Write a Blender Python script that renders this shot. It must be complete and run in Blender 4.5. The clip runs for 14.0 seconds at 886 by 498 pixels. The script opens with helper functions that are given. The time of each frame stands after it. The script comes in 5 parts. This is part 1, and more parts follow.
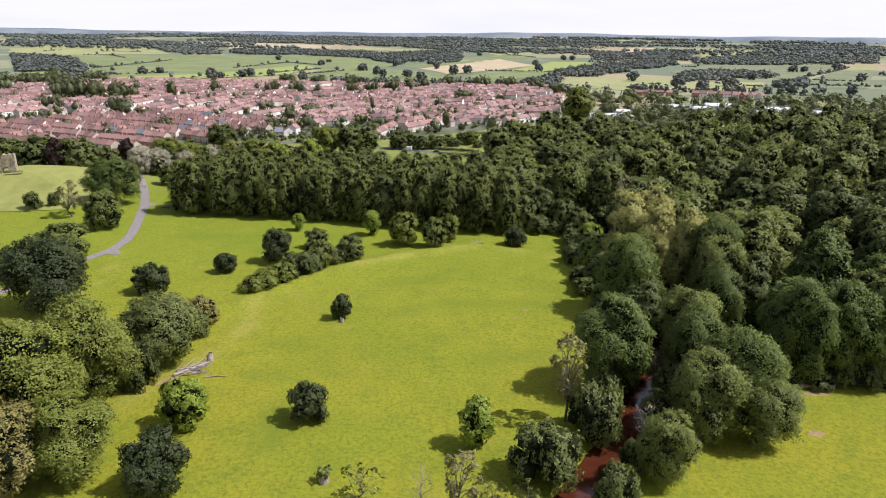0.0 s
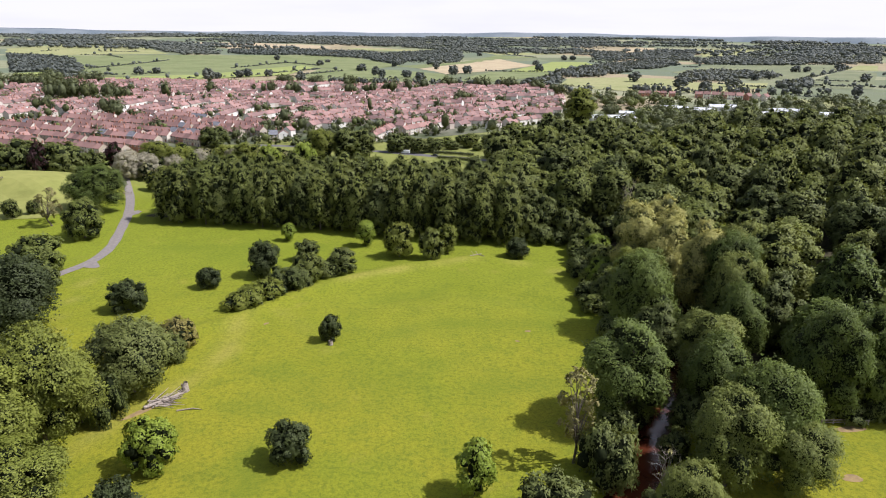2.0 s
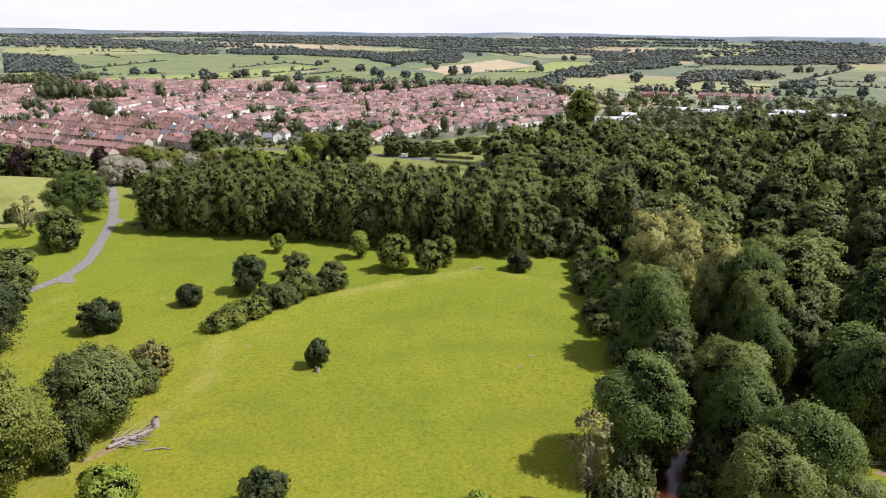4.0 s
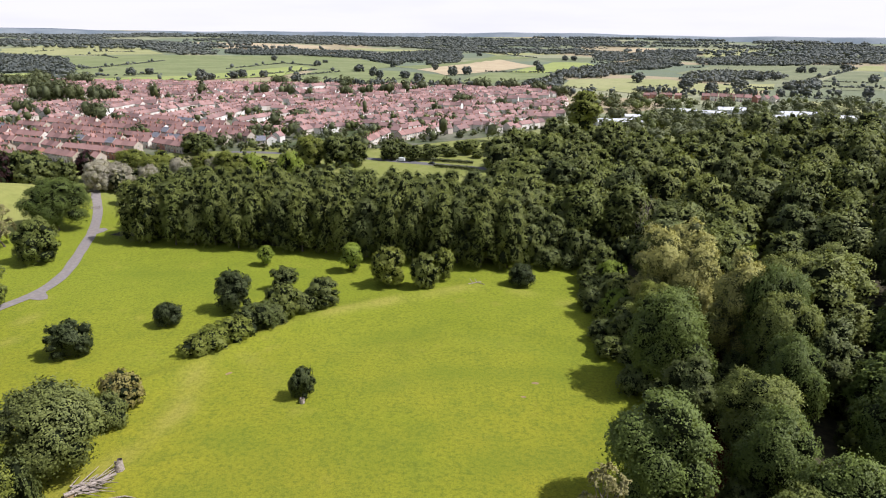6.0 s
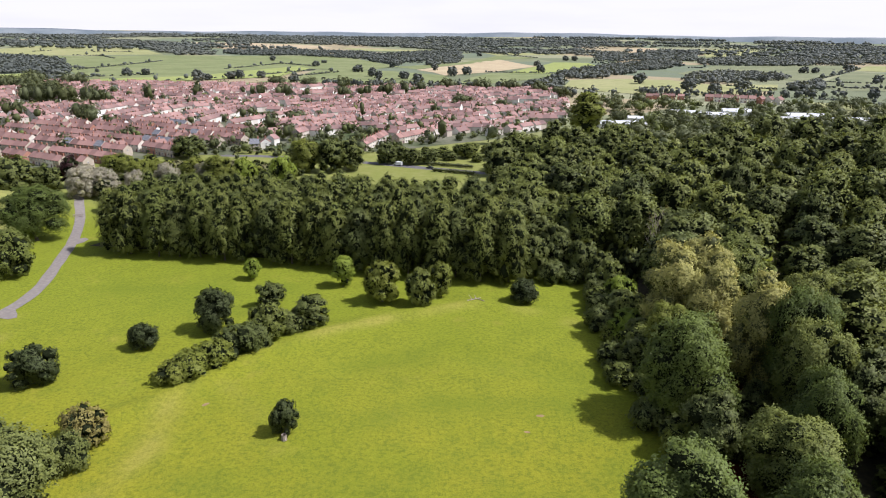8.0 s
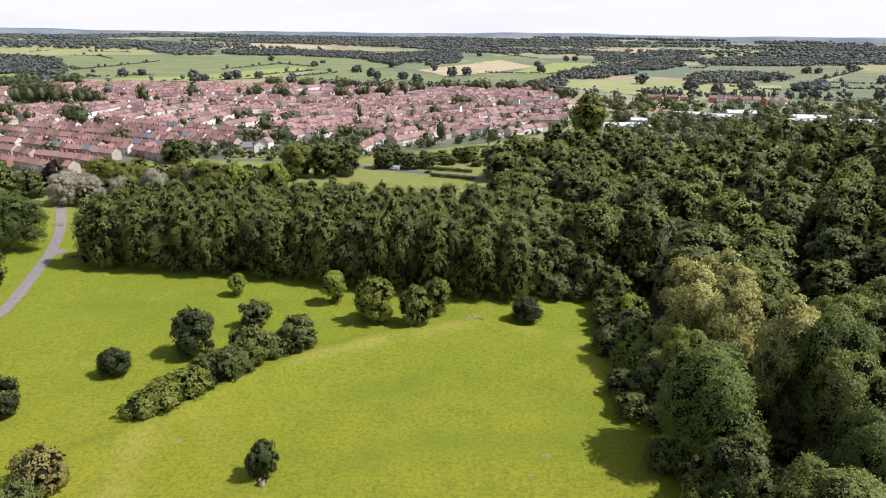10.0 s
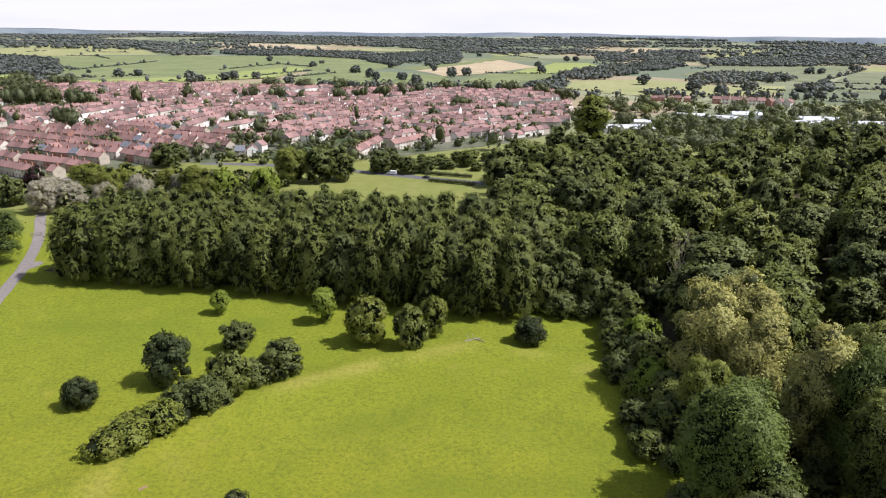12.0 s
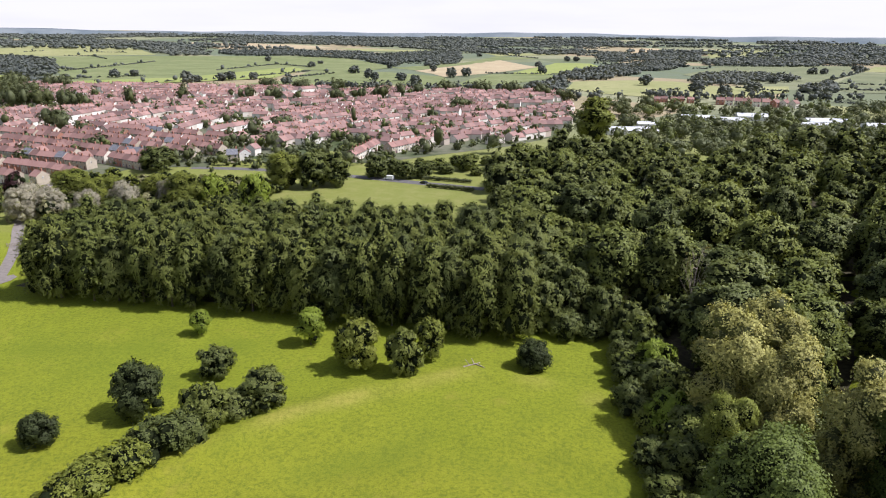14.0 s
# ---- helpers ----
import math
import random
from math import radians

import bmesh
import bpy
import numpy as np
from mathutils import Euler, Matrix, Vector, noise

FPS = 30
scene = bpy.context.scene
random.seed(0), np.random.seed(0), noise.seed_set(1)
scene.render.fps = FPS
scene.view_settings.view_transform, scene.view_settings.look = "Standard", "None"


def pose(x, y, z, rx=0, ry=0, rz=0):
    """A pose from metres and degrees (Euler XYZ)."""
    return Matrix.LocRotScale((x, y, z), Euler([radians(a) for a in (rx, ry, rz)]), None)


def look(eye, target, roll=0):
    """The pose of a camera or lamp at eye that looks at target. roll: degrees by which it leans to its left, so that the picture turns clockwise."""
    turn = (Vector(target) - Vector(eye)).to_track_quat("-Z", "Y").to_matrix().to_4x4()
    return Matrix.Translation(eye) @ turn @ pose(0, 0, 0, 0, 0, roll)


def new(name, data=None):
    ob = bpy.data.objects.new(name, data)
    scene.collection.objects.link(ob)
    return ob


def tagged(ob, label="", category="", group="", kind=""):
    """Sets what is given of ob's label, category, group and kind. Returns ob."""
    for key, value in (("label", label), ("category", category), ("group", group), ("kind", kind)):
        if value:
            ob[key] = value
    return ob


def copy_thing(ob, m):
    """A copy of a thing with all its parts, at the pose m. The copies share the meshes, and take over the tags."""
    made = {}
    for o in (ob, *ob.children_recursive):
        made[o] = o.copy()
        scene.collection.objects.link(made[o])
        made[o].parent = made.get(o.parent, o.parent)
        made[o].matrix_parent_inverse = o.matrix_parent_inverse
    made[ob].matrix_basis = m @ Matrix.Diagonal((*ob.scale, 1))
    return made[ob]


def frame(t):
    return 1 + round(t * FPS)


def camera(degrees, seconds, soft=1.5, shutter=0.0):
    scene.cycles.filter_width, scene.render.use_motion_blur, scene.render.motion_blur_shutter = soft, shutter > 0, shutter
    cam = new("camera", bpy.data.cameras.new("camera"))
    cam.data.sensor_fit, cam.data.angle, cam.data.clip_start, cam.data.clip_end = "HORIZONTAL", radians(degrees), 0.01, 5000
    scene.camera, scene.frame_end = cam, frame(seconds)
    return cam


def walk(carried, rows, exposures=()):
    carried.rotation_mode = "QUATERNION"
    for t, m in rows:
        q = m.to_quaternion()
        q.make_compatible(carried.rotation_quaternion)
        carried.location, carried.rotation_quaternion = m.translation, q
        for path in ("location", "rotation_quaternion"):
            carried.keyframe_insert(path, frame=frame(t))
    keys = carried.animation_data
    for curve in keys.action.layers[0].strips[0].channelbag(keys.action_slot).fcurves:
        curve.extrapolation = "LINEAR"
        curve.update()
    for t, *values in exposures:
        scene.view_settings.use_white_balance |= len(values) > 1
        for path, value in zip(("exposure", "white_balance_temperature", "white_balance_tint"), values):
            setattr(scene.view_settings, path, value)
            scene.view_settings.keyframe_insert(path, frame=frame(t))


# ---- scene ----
# the drone: level flight straight ahead, its head turned a little to one side and down
cam = camera(68.0, 14.0, soft=1.0)
YAW, PITCH, ROLL = 3.203, -18.107, 0.6255


def flown(s):
    a, b = radians(YAW), radians(PITCH)
    eye = Vector((0, s, 76 + 0.0029 * s))
    return look(eye, eye + Vector((-math.sin(a) * math.cos(b), math.cos(a) * math.cos(b), math.sin(b))), ROLL)


walk(cam, [(0, flown(0)), (1, flown(7.0)), (2, flown(14.03)), (3, flown(21.01)), (4, flown(27.99)), (5, flown(34.95)), (6, flown(41.84)),
           (7, flown(48.66)), (8, flown(55.4)), (9, flown(62.2)), (10, flown(69.03)), (11, flown(75.86)), (12, flown(82.72)), (13, flown(89.57)), (14, flown(96.33))],
     exposures=[(0, 0.26, 5900, 17), (14, 0.26, 5900, 17)])

# ---- world, sun ----
SUN_AZ, SUN_EL = -3.0, 53.0   # degrees from +x towards +y, and above the horizon
world = bpy.data.worlds.new("sky")
scene.world = world
world.use_nodes = True
wn, wl = world.node_tree.nodes, world.node_tree.links
sky = wn.new("ShaderNodeTexSky")
sky.sky_type, sky.sun_disc = "NISHITA", False
sky.sun_elevation, sky.sun_rotation = radians(SUN_EL), radians(90 - SUN_AZ)
sky.dust_density = 2.0
puffs = wn.new("ShaderNodeTexNoise")
puffs.noise_dimensions = "4D"
puffs.inputs["W"].default_value = 2.0
puffs.inputs["Scale"].default_value, puffs.inputs["Detail"].default_value = 1.3, 5.0
cover = wn.new("ShaderNodeMapRange")
cover.inputs["From Min"].default_value, cover.inputs["From Max"].default_value = 0.46, 0.6
cover.inputs["To Min"].default_value, cover.inputs["To Max"].default_value = 0.1, 0.95
cloud = wn.new("ShaderNodeMix")
cloud.data_type = "RGBA"
streaks, drawn, greys = (wn.new("ShaderNode" + k) for k in ("TexNoise", "Mapping", "Mix"))
drawn.inputs["Scale"].default_value = (3.0, 3.0, 22.0)
streaks.inputs["Scale"].default_value, streaks.inputs["Detail"].default_value = 1.6, 6.0
greys.data_type = "RGBA"
greys.inputs["A"].default_value, greys.inputs["B"].default_value = (9.7, 9.4, 9.0, 1), (9.1, 8.85, 8.5, 1)
streak = wn.new("ShaderNodeMapRange")
streak.inputs["From Min"].default_value, streak.inputs["From Max"].default_value = 0.45, 0.72
wl.new(puffs.outputs["Fac"], cover.inputs["Value"])
# the cloud closes up to a white haze towards the horizon
way, high, haze, most = (wn.new("ShaderNode" + k) for k in ("TexCoord", "SeparateXYZ", "MapRange", "Math"))
haze.inputs["From Min"].default_value, haze.inputs["From Max"].default_value = 0.1, 0.42
haze.inputs["To Min"].default_value, haze.inputs["To Max"].default_value = 0.98, 0.0
most.operation = "MAXIMUM"
wl.new(way.outputs["Generated"], high.inputs[0])
wl.new(way.outputs["Generated"], drawn.inputs["Vector"])
wl.new(drawn.outputs["Vector"], streaks.inputs["Vector"])
wl.new(streaks.outputs["Fac"], streak.inputs["Value"])
wl.new(streak.outputs["Result"], greys.inputs["Factor"])
wl.new(greys.outputs["Result"], cloud.inputs["B"])
wl.new(high.outputs["Z"], haze.inputs["Value"])
wl.new(haze.outputs["Result"], most.inputs[0])
wl.new(cover.outputs["Result"], most.inputs[1])
wl.new(most.outputs[0], cloud.inputs["Factor"])
wl.new(sky.outputs["Color"], cloud.inputs["A"])
wl.new(cloud.outputs["Result"], wn["Background"].inputs["Color"])
wn["Background"].inputs["Strength"].default_value = 0.088

sun = new("sun", bpy.data.lights.new("sun", "SUN"))
sun.data.energy, sun.data.angle, sun.data.color = 5.0, radians(0.6), (1.0, 0.95, 0.88)
sun_way = Vector((math.cos(radians(SUN_EL)) * math.cos(radians(SUN_AZ)), math.cos(radians(SUN_EL)) * math.sin(radians(SUN_AZ)), math.sin(radians(SUN_EL))))
sun.matrix_world = look(sun_way * 300, (0, 0, 0))


# ---- materials ----
class Shader:
    """A node material written in few words."""

    def __init__(self, name):
        self.m = bpy.data.materials.new(name)
        self.m.use_nodes = True
        self.n, self.l = self.m.node_tree.nodes, self.m.node_tree.links
        self.p = self.n["Principled BSDF"]
        self.where = self.n.new("ShaderNodeNewGeometry")

    def put(self, socket, value):
        if isinstance(value, bpy.types.NodeSocket):
            self.l.new(value, socket)
        else:
            socket.default_value = value

    def noise(self, scale, detail=4.0, rough=0.55):
        t = self.n.new("ShaderNodeTexNoise")
        self.l.new(self.where.outputs["Position"], t.inputs["Vector"])
        t.inputs["Scale"].default_value, t.inputs["Detail"].default_value, t.inputs["Roughness"].default_value = scale, detail, rough
        return t.outputs["Fac"]

    def local_noise(self, scale, detail=4.0, stretch=(1, 1, 1)):
        c, k, t = self.n.new("ShaderNodeTexCoord"), self.n.new("ShaderNodeMapping"), self.n.new("ShaderNodeTexNoise")
        self.l.new(c.outputs["Object"], k.inputs["Vector"])
        k.inputs["Scale"].default_value = stretch
        self.l.new(k.outputs["Vector"], t.inputs["Vector"])
        t.inputs["Scale"].default_value, t.inputs["Detail"].default_value = scale, detail
        return t.outputs["Fac"]

    def ramp(self, value, lo, hi, a=0.0, b=1.0):
        r = self.n.new("ShaderNodeMapRange")
        r.interpolation_type = "SMOOTHSTEP"
        self.put(r.inputs["Value"], value)
        for key, v in (("From Min", lo), ("From Max", hi), ("To Min", a), ("To Max", b)):
            r.inputs[key].default_value = v
        return r.outputs["Result"]

    def mix(self, fac, a, b, kind="MIX"):
        x = self.n.new("ShaderNodeMix")
        x.data_type, x.blend_type = "RGBA", kind
        self.put(x.inputs["Factor"], fac)
        self.put(x.inputs["A"], a if isinstance(a, bpy.types.NodeSocket) else (*a, 1))
        self.put(x.inputs["B"], b if isinstance(b, bpy.types.NodeSocket) else (*b, 1))
        return x.outputs["Result"]

    def math(self, op, a, b=0.0):
        x = self.n.new("ShaderNodeMath")
        x.operation = op
        self.put(x.inputs[0], a), self.put(x.inputs[1], b)
        return x.outputs[0]

    def each(self):
        return self.n.new("ShaderNodeObjectInfo").outputs["Random"]

    def island(self):
        return self.where.outputs["Random Per Island"]

    def axis(self, k):
        s = self.n.new("ShaderNodeSeparateXYZ")
        self.l.new(self.where.outputs["Position"], s.inputs[0])
        return s.outputs[k]

    def bump(self, value, strength, distance):
        b = self.n.new("ShaderNodeBump")
        self.put(b.inputs["Height"], value)
        b.inputs["Strength"].default_value, b.inputs["Distance"].default_value = strength, distance
        self.l.new(b.outputs["Normal"], self.p.inputs["Normal"])

    def done(self, colour, rough=0.8, metal=0.0, spec=0.3):
        self.put(self.p.inputs["Base Color"], colour if isinstance(colour, bpy.types.NodeSocket) else (*colour, 1))
        self.put(self.p.inputs["Roughness"], rough)
        self.p.inputs["Metallic"].default_value = metal
        self.p.inputs["Specular IOR Level"].default_value = spec
        return self.m


def leaf_material(name, dark, light, see=0.17):
    dark, light = (tuple(c * k for c, k in zip(tone, (1.33, 1.17, 1.0))) for tone in (dark, light))
    s = Shader(name)
    tone = s.mix(s.each(), dark, light)
    tone = s.mix(s.ramp(s.island(), 0.4, 1, 0.0, 0.3), tone, tuple(min(1, c * 1.5) for c in light))
    tone = s.mix(s.ramp(s.island(), 0.5, 0, 0.0, 0.3), tone, tuple(c * 0.6 for c in dark))
    tone = s.mix(s.ramp(s.noise(0.3, 3), 0.36, 0.68, 0.0, 0.35), tone, tuple(c * 0.7 for c in dark))
    speck = s.noise(4.2, 3, 0.65)
    tone = s.mix(s.ramp(speck, 0.38, 0.52, 0.25, 0.0), tone, tuple(c * 0.45 for c in dark))
    tone = s.mix(s.ramp(speck, 0.52, 0.66, 0.0, 0.2), tone, tuple(min(1, c * 1.6) for c in light))
    s.done(tone, 0.6, 0, 0.25)
    back = s.n.new("ShaderNodeBsdfTranslucent")
    lift = s.mix(1.0, tone, (1.3, 1.2, 0.6), "MULTIPLY")
    s.l.new(lift, back.inputs["Color"])
    both = s.n.new("ShaderNodeMixShader")
    both.inputs[0].default_value = see
    s.l.new(s.p.outputs[0], both.inputs[1])
    s.l.new(back.outputs[0], both.inputs[2])
    s.l.new(both.outputs[0], s.n["Material Output"].inputs["Surface"])
    return s.m


# near-black crown cores: the shade between the leaves, painted as colour
s = Shader("inner_shade")
SHADE_CORE = s.done(s.mix(s.ramp(s.noise(2.0, 5), 0.3, 0.7), (0.009, 0.012, 0.005), (0.022, 0.028, 0.011)), 0.95, 0, 0.05)
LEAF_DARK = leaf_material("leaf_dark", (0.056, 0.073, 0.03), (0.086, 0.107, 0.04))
LEAF_HOLLY = leaf_material("leaf_holly", (0.038, 0.056, 0.021), (0.06, 0.085, 0.029))
LEAF_WOOD = leaf_material("leaf_wood", (0.075, 0.105, 0.034), (0.13, 0.167, 0.05))
LEAF_DEEP = leaf_material("leaf_deep", (0.07, 0.108, 0.025), (0.1, 0.148, 0.032))
LEAF_MID = leaf_material("leaf_mid", (0.108, 0.147, 0.036), (0.145, 0.184, 0.045))
LEAF_OLIVE = leaf_material("leaf_olive", (0.1, 0.135, 0.034), (0.135, 0.172, 0.043))
LEAF_LIGHT = leaf_material("leaf_light", (0.128, 0.17, 0.03), (0.168, 0.208, 0.04))
LEAF_FRESH = leaf_material("leaf_fresh", (0.15, 0.23, 0.028), (0.18, 0.25, 0.035))
LEAF_LIME = leaf_material("leaf_lime_blossom", (0.22, 0.245, 0.08), (0.3, 0.325, 0.11))
LEAF_SILVER = leaf_material("leaf_silver", (0.25, 0.265, 0.225), (0.31, 0.325, 0.28))
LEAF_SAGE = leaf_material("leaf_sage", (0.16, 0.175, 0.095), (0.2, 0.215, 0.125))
LEAF_GARDEN = leaf_material("leaf_garden", (0.06, 0.082, 0.044), (0.095, 0.122, 0.06))
LEAF_COPPER = leaf_material("leaf_copper", (0.03, 0.014, 0.018), (0.045, 0.02, 0.024))
# blue mixed into the leaf colour to paint haze over the far trees
LEAF_HAZED = leaf_material("leaf_hazed", (0.075, 0.097, 0.1), (0.116, 0.14, 0.132))
LEAF_RUSSET = leaf_material("leaf_russet", (0.15, 0.15, 0.05), (0.2, 0.195, 0.065))
LEAF_BROWN = leaf_material("leaf_brown", (0.165, 0.175, 0.075), (0.2, 0.205, 0.09))

s = Shader("bark")
BARK = s.done(s.mix(s.ramp(s.noise(3.0, 5), 0.3, 0.7), (0.06, 0.048, 0.035), (0.16, 0.135, 0.1)), 0.9)
s = Shader("bleached_wood")
BLEACHED = s.done(s.mix(s.ramp(s.noise(5.0, 5), 0.3, 0.7), (0.16, 0.125, 0.095), (0.44, 0.38, 0.32)), 0.85)

# meadow in the foreground, patchwork of fields on the plain
s = Shader("grassland")
broad, middle, fine = s.noise(0.02, 5, 0.62), s.noise(0.13, 7, 0.68), s.noise(1.1, 8, 0.8)
worn = s.n.new("ShaderNodeAttribute")
worn.attribute_name = "worn"
lush = s.n.new("ShaderNodeAttribute")
lush.attribute_name = "lush"
meadow = s.mix(s.ramp(broad, 0.36, 0.6), (0.198, 0.223, 0.015), (0.257, 0.246, 0.018))
meadow = s.mix(s.ramp(s.math("ADD", s.axis(1), s.math("MULTIPLY", broad, 160.0)), 220, 330, 0, 0.75), meadow, (0.194, 0.238, 0.019))
meadow = s.mix(s.ramp(middle, 0.45, 0.68, 0, 0.6), meadow, (0.162, 0.190, 0.017))
meadow = s.mix(s.ramp(s.noise(0.5, 8, 0.78), 0.55, 0.68, 0, 0.6), meadow, (0.125, 0.155, 0.015))
meadow = s.mix(s.ramp(fine, 0.46, 0.62, 0, 0.65), meadow, (0.099, 0.120, 0.014))
meadow = s.mix(s.ramp(fine, 0.46, 0.3, 0, 0.35), meadow, (0.347, 0.321, 0.046))
meadow = s.mix(s.ramp(s.noise(0.07, 6, 0.7), 0.58, 0.72, 0, 0.4), meadow, (0.289, 0.257, 0.042))
meadow = s.mix(s.math("MULTIPLY", lush.outputs["Fac"], 0.6), meadow, (0.127, 0.166, 0.015))
meadow = s.mix(s.math("MULTIPLY", worn.outputs["Fac"], s.ramp(fine, 0.35, 0.6, 0.9, 0.45)), meadow, (0.312, 0.273, 0.063))
meadow = s.mix(s.ramp(s.noise(3.2, 6, 0.8), 0.5, 0.64, 0, 0.5), meadow, (0.085, 0.112, 0.014))
cells = s.n.new("ShaderNodeTexVoronoi")
cells.voronoi_dimensions = "2D"
cells.inputs["Scale"].default_value = 0.0042
s.l.new(s.where.outputs["Position"], cells.inputs["Vector"])
pick = s.n.new("ShaderNodeSeparateColor")
s.l.new(cells.outputs["Color"], pick.inputs[0])
# field tones of the plain, blue raised to paint in aerial haze
fields = s.mix(s.ramp(pick.outputs[0], 0.0, 1.0), (0.15, 0.17, 0.1), (0.27, 0.27, 0.165))
fields = s.mix(s.ramp(pick.outputs[1], 0.72, 0.74), fields, (0.33, 0.27, 0.17))
fields = s.mix(s.ramp(pick.outputs[2], 0.7, 0.72), fields, (0.15, 0.178, 0.12))
fields = s.mix(s.ramp(s.noise(0.02, 5), 0.4, 0.7, 0, 0.4), fields, (0.15, 0.175, 0.075))
muted = s.mix(s.ramp(middle, 0.4, 0.7), (0.19, 0.205, 0.06), (0.245, 0.242, 0.088))
meadow = s.mix(s.ramp(s.axis(1), 300, 360, 0, 0.8), meadow, muted)
grass = s.mix(s.ramp(s.axis(1), 470, 760), meadow, fields)
s.bump(fine, 0.6, 0.4)
GRASS = s.done(grass, 0.95, 0, 0.1)


def field_material(name, a, b):
    s = Shader(name)
    tone = s.mix(s.ramp(s.noise(0.012, 8, 0.65), 0.35, 0.65), a, b)
    tone = s.mix(s.ramp(s.noise(0.06, 6, 0.7), 0.48, 0.66, 0, 0.5), tone, tuple(c * 0.7 for c in a))
    return s.done(s.mix(s.ramp(s.noise(0.2, 4), 0.4, 0.7, 0, 0.3), tone, tuple(c * 0.75 for c in a)), 0.95, 0, 0.1)


FIELDS = {"green": field_material("pasture", (0.165, 0.195, 0.082), (0.22, 0.24, 0.11)),
          "bright": field_material("fresh_pasture", (0.25, 0.29, 0.09), (0.29, 0.32, 0.11)),
          "tan": field_material("ripe_barley", (0.4, 0.32, 0.2), (0.46, 0.38, 0.24)),
          "yellow": field_material("dry_pasture", (0.27, 0.28, 0.12), (0.32, 0.315, 0.15)),
          "olive": field_material("rough_pasture", (0.16, 0.18, 0.1), (0.215, 0.225, 0.125)),
          "mound": field_material("mound_grass", (0.21, 0.225, 0.06), (0.29, 0.285, 0.085)),
          "gardens": field_material("gardens", (0.07, 0.095, 0.035), (0.17, 0.165, 0.12))}

# skyline hills: the blue-grey paints the haze of distance
s = Shader("hazed_hills")
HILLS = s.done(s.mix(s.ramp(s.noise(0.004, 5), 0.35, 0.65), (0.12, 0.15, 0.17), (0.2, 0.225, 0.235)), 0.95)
s = Shader("track_gravel")
GRAVEL = s.done(s.mix(s.ramp(s.noise(0.8, 6), 0.35, 0.7), (0.19, 0.168, 0.152), (0.24, 0.212, 0.19)), 0.95)
s = Shader("asphalt")
ASPHALT = s.done(s.mix(s.ramp(s.noise(1.2, 6), 0.35, 0.7), (0.1, 0.095, 0.095), (0.17, 0.16, 0.16)), 0.9)
s = Shader("bare_soil")
SOIL = s.done(s.mix(s.ramp(s.noise(0.9, 6), 0.3, 0.7), (0.22, 0.15, 0.08), (0.3, 0.22, 0.09)), 0.95)
s = Shader("leaf_litter")
LITTER = s.done(s.mix(s.ramp(s.noise(0.8, 6), 0.3, 0.7), (0.035, 0.03, 0.016), (0.075, 0.065, 0.03)), 0.95)
s = Shader("peaty_river")
ripple = s.noise(1.6, 3)
s.bump(ripple, 0.25, 0.08)
WATER = s.done(s.mix(s.ramp(s.noise(0.15, 4), 0.3, 0.7), (0.05, 0.014, 0.007), (0.085, 0.024, 0.01)), 0.08, 0, 0.5)

# red tiles, with some blue added to the colour for haze
s = Shader("pantiles")
tone = s.mix(s.each(), (0.155, 0.096, 0.085), (0.345, 0.205, 0.175))
tone = s.mix(s.ramp(s.noise(0.9, 5), 0.4, 0.75, 0, 0.5), tone, (0.26, 0.12, 0.09))
PANTILE = s.done(tone, 0.85)
# the far roofs carry a little more of that painted haze
s = Shader("pantiles_many")
tone = s.mix(s.island(), (0.155, 0.102, 0.094), (0.35, 0.215, 0.188))
tone = s.mix(s.ramp(s.noise(0.25, 5), 0.4, 0.75, 0, 0.5), tone, (0.22, 0.12, 0.1))
PANTILE_FAR = s.done(tone, 0.85)
s = Shader("slate")
SLATE = s.done(s.mix(s.ramp(s.noise(1.2, 5), 0.35, 0.7), (0.13, 0.135, 0.15), (0.22, 0.22, 0.235)), 0.7)


def wall_material(name, a, b):
    s = Shader(name)
    tone = s.mix(s.each(), a, b)
    return s.done(s.mix(s.ramp(s.noise(0.8, 6), 0.4, 0.75, 0, 0.45), tone, tuple(c * 0.7 for c in a)), 0.9)


WALLS = [wall_material("limestone", (0.4, 0.34, 0.26), (0.5, 0.44, 0.35)), wall_material("cream_render", (0.62, 0.56, 0.46), (0.72, 0.68, 0.6)),
         wall_material("white_render", (0.74, 0.73, 0.7), (0.8, 0.79, 0.77)), wall_material("red_brick", (0.32, 0.15, 0.1), (0.42, 0.22, 0.16))]
s = Shader("walls_many")
WALL_FAR = s.done(s.mix(s.island(), (0.46, 0.39, 0.32), (0.8, 0.77, 0.71)), 0.9)
s = Shader("window_glass")
GLASS = s.done((0.03, 0.035, 0.04), 0.08, 0, 0.6)
s = Shader("white_paint")
WHITE = s.done(s.mix(s.ramp(s.noise(0.6, 5), 0.4, 0.7, 0, 0.3), (0.8, 0.8, 0.78), (0.66, 0.66, 0.64)), 0.55)
s = Shader("sheet_roof")
SHEET = s.done(s.mix(s.ramp(s.noise(0.2, 5), 0.4, 0.7, 0, 0.6), (0.6, 0.61, 0.62), (0.4, 0.42, 0.45)), 0.6)
s = Shader("ruin_stone")
s.bump(s.noise(1.4, 6), 0.8, 0.3)
RUIN = s.done(s.mix(s.ramp(s.noise(0.7, 6), 0.35, 0.68), (0.24, 0.2, 0.14), (0.46, 0.4, 0.29)), 0.95)
s = Shader("door_paint")
DOOR = s.done(s.mix(s.each(), (0.06, 0.07, 0.1), (0.22, 0.07, 0.05)), 0.5)
s = Shader("dark_car_paint")
CAR_DARK = s.done((0.03, 0.035, 0.045), 0.25, 0.2, 0.5)
s = Shader("tyre_rubber")
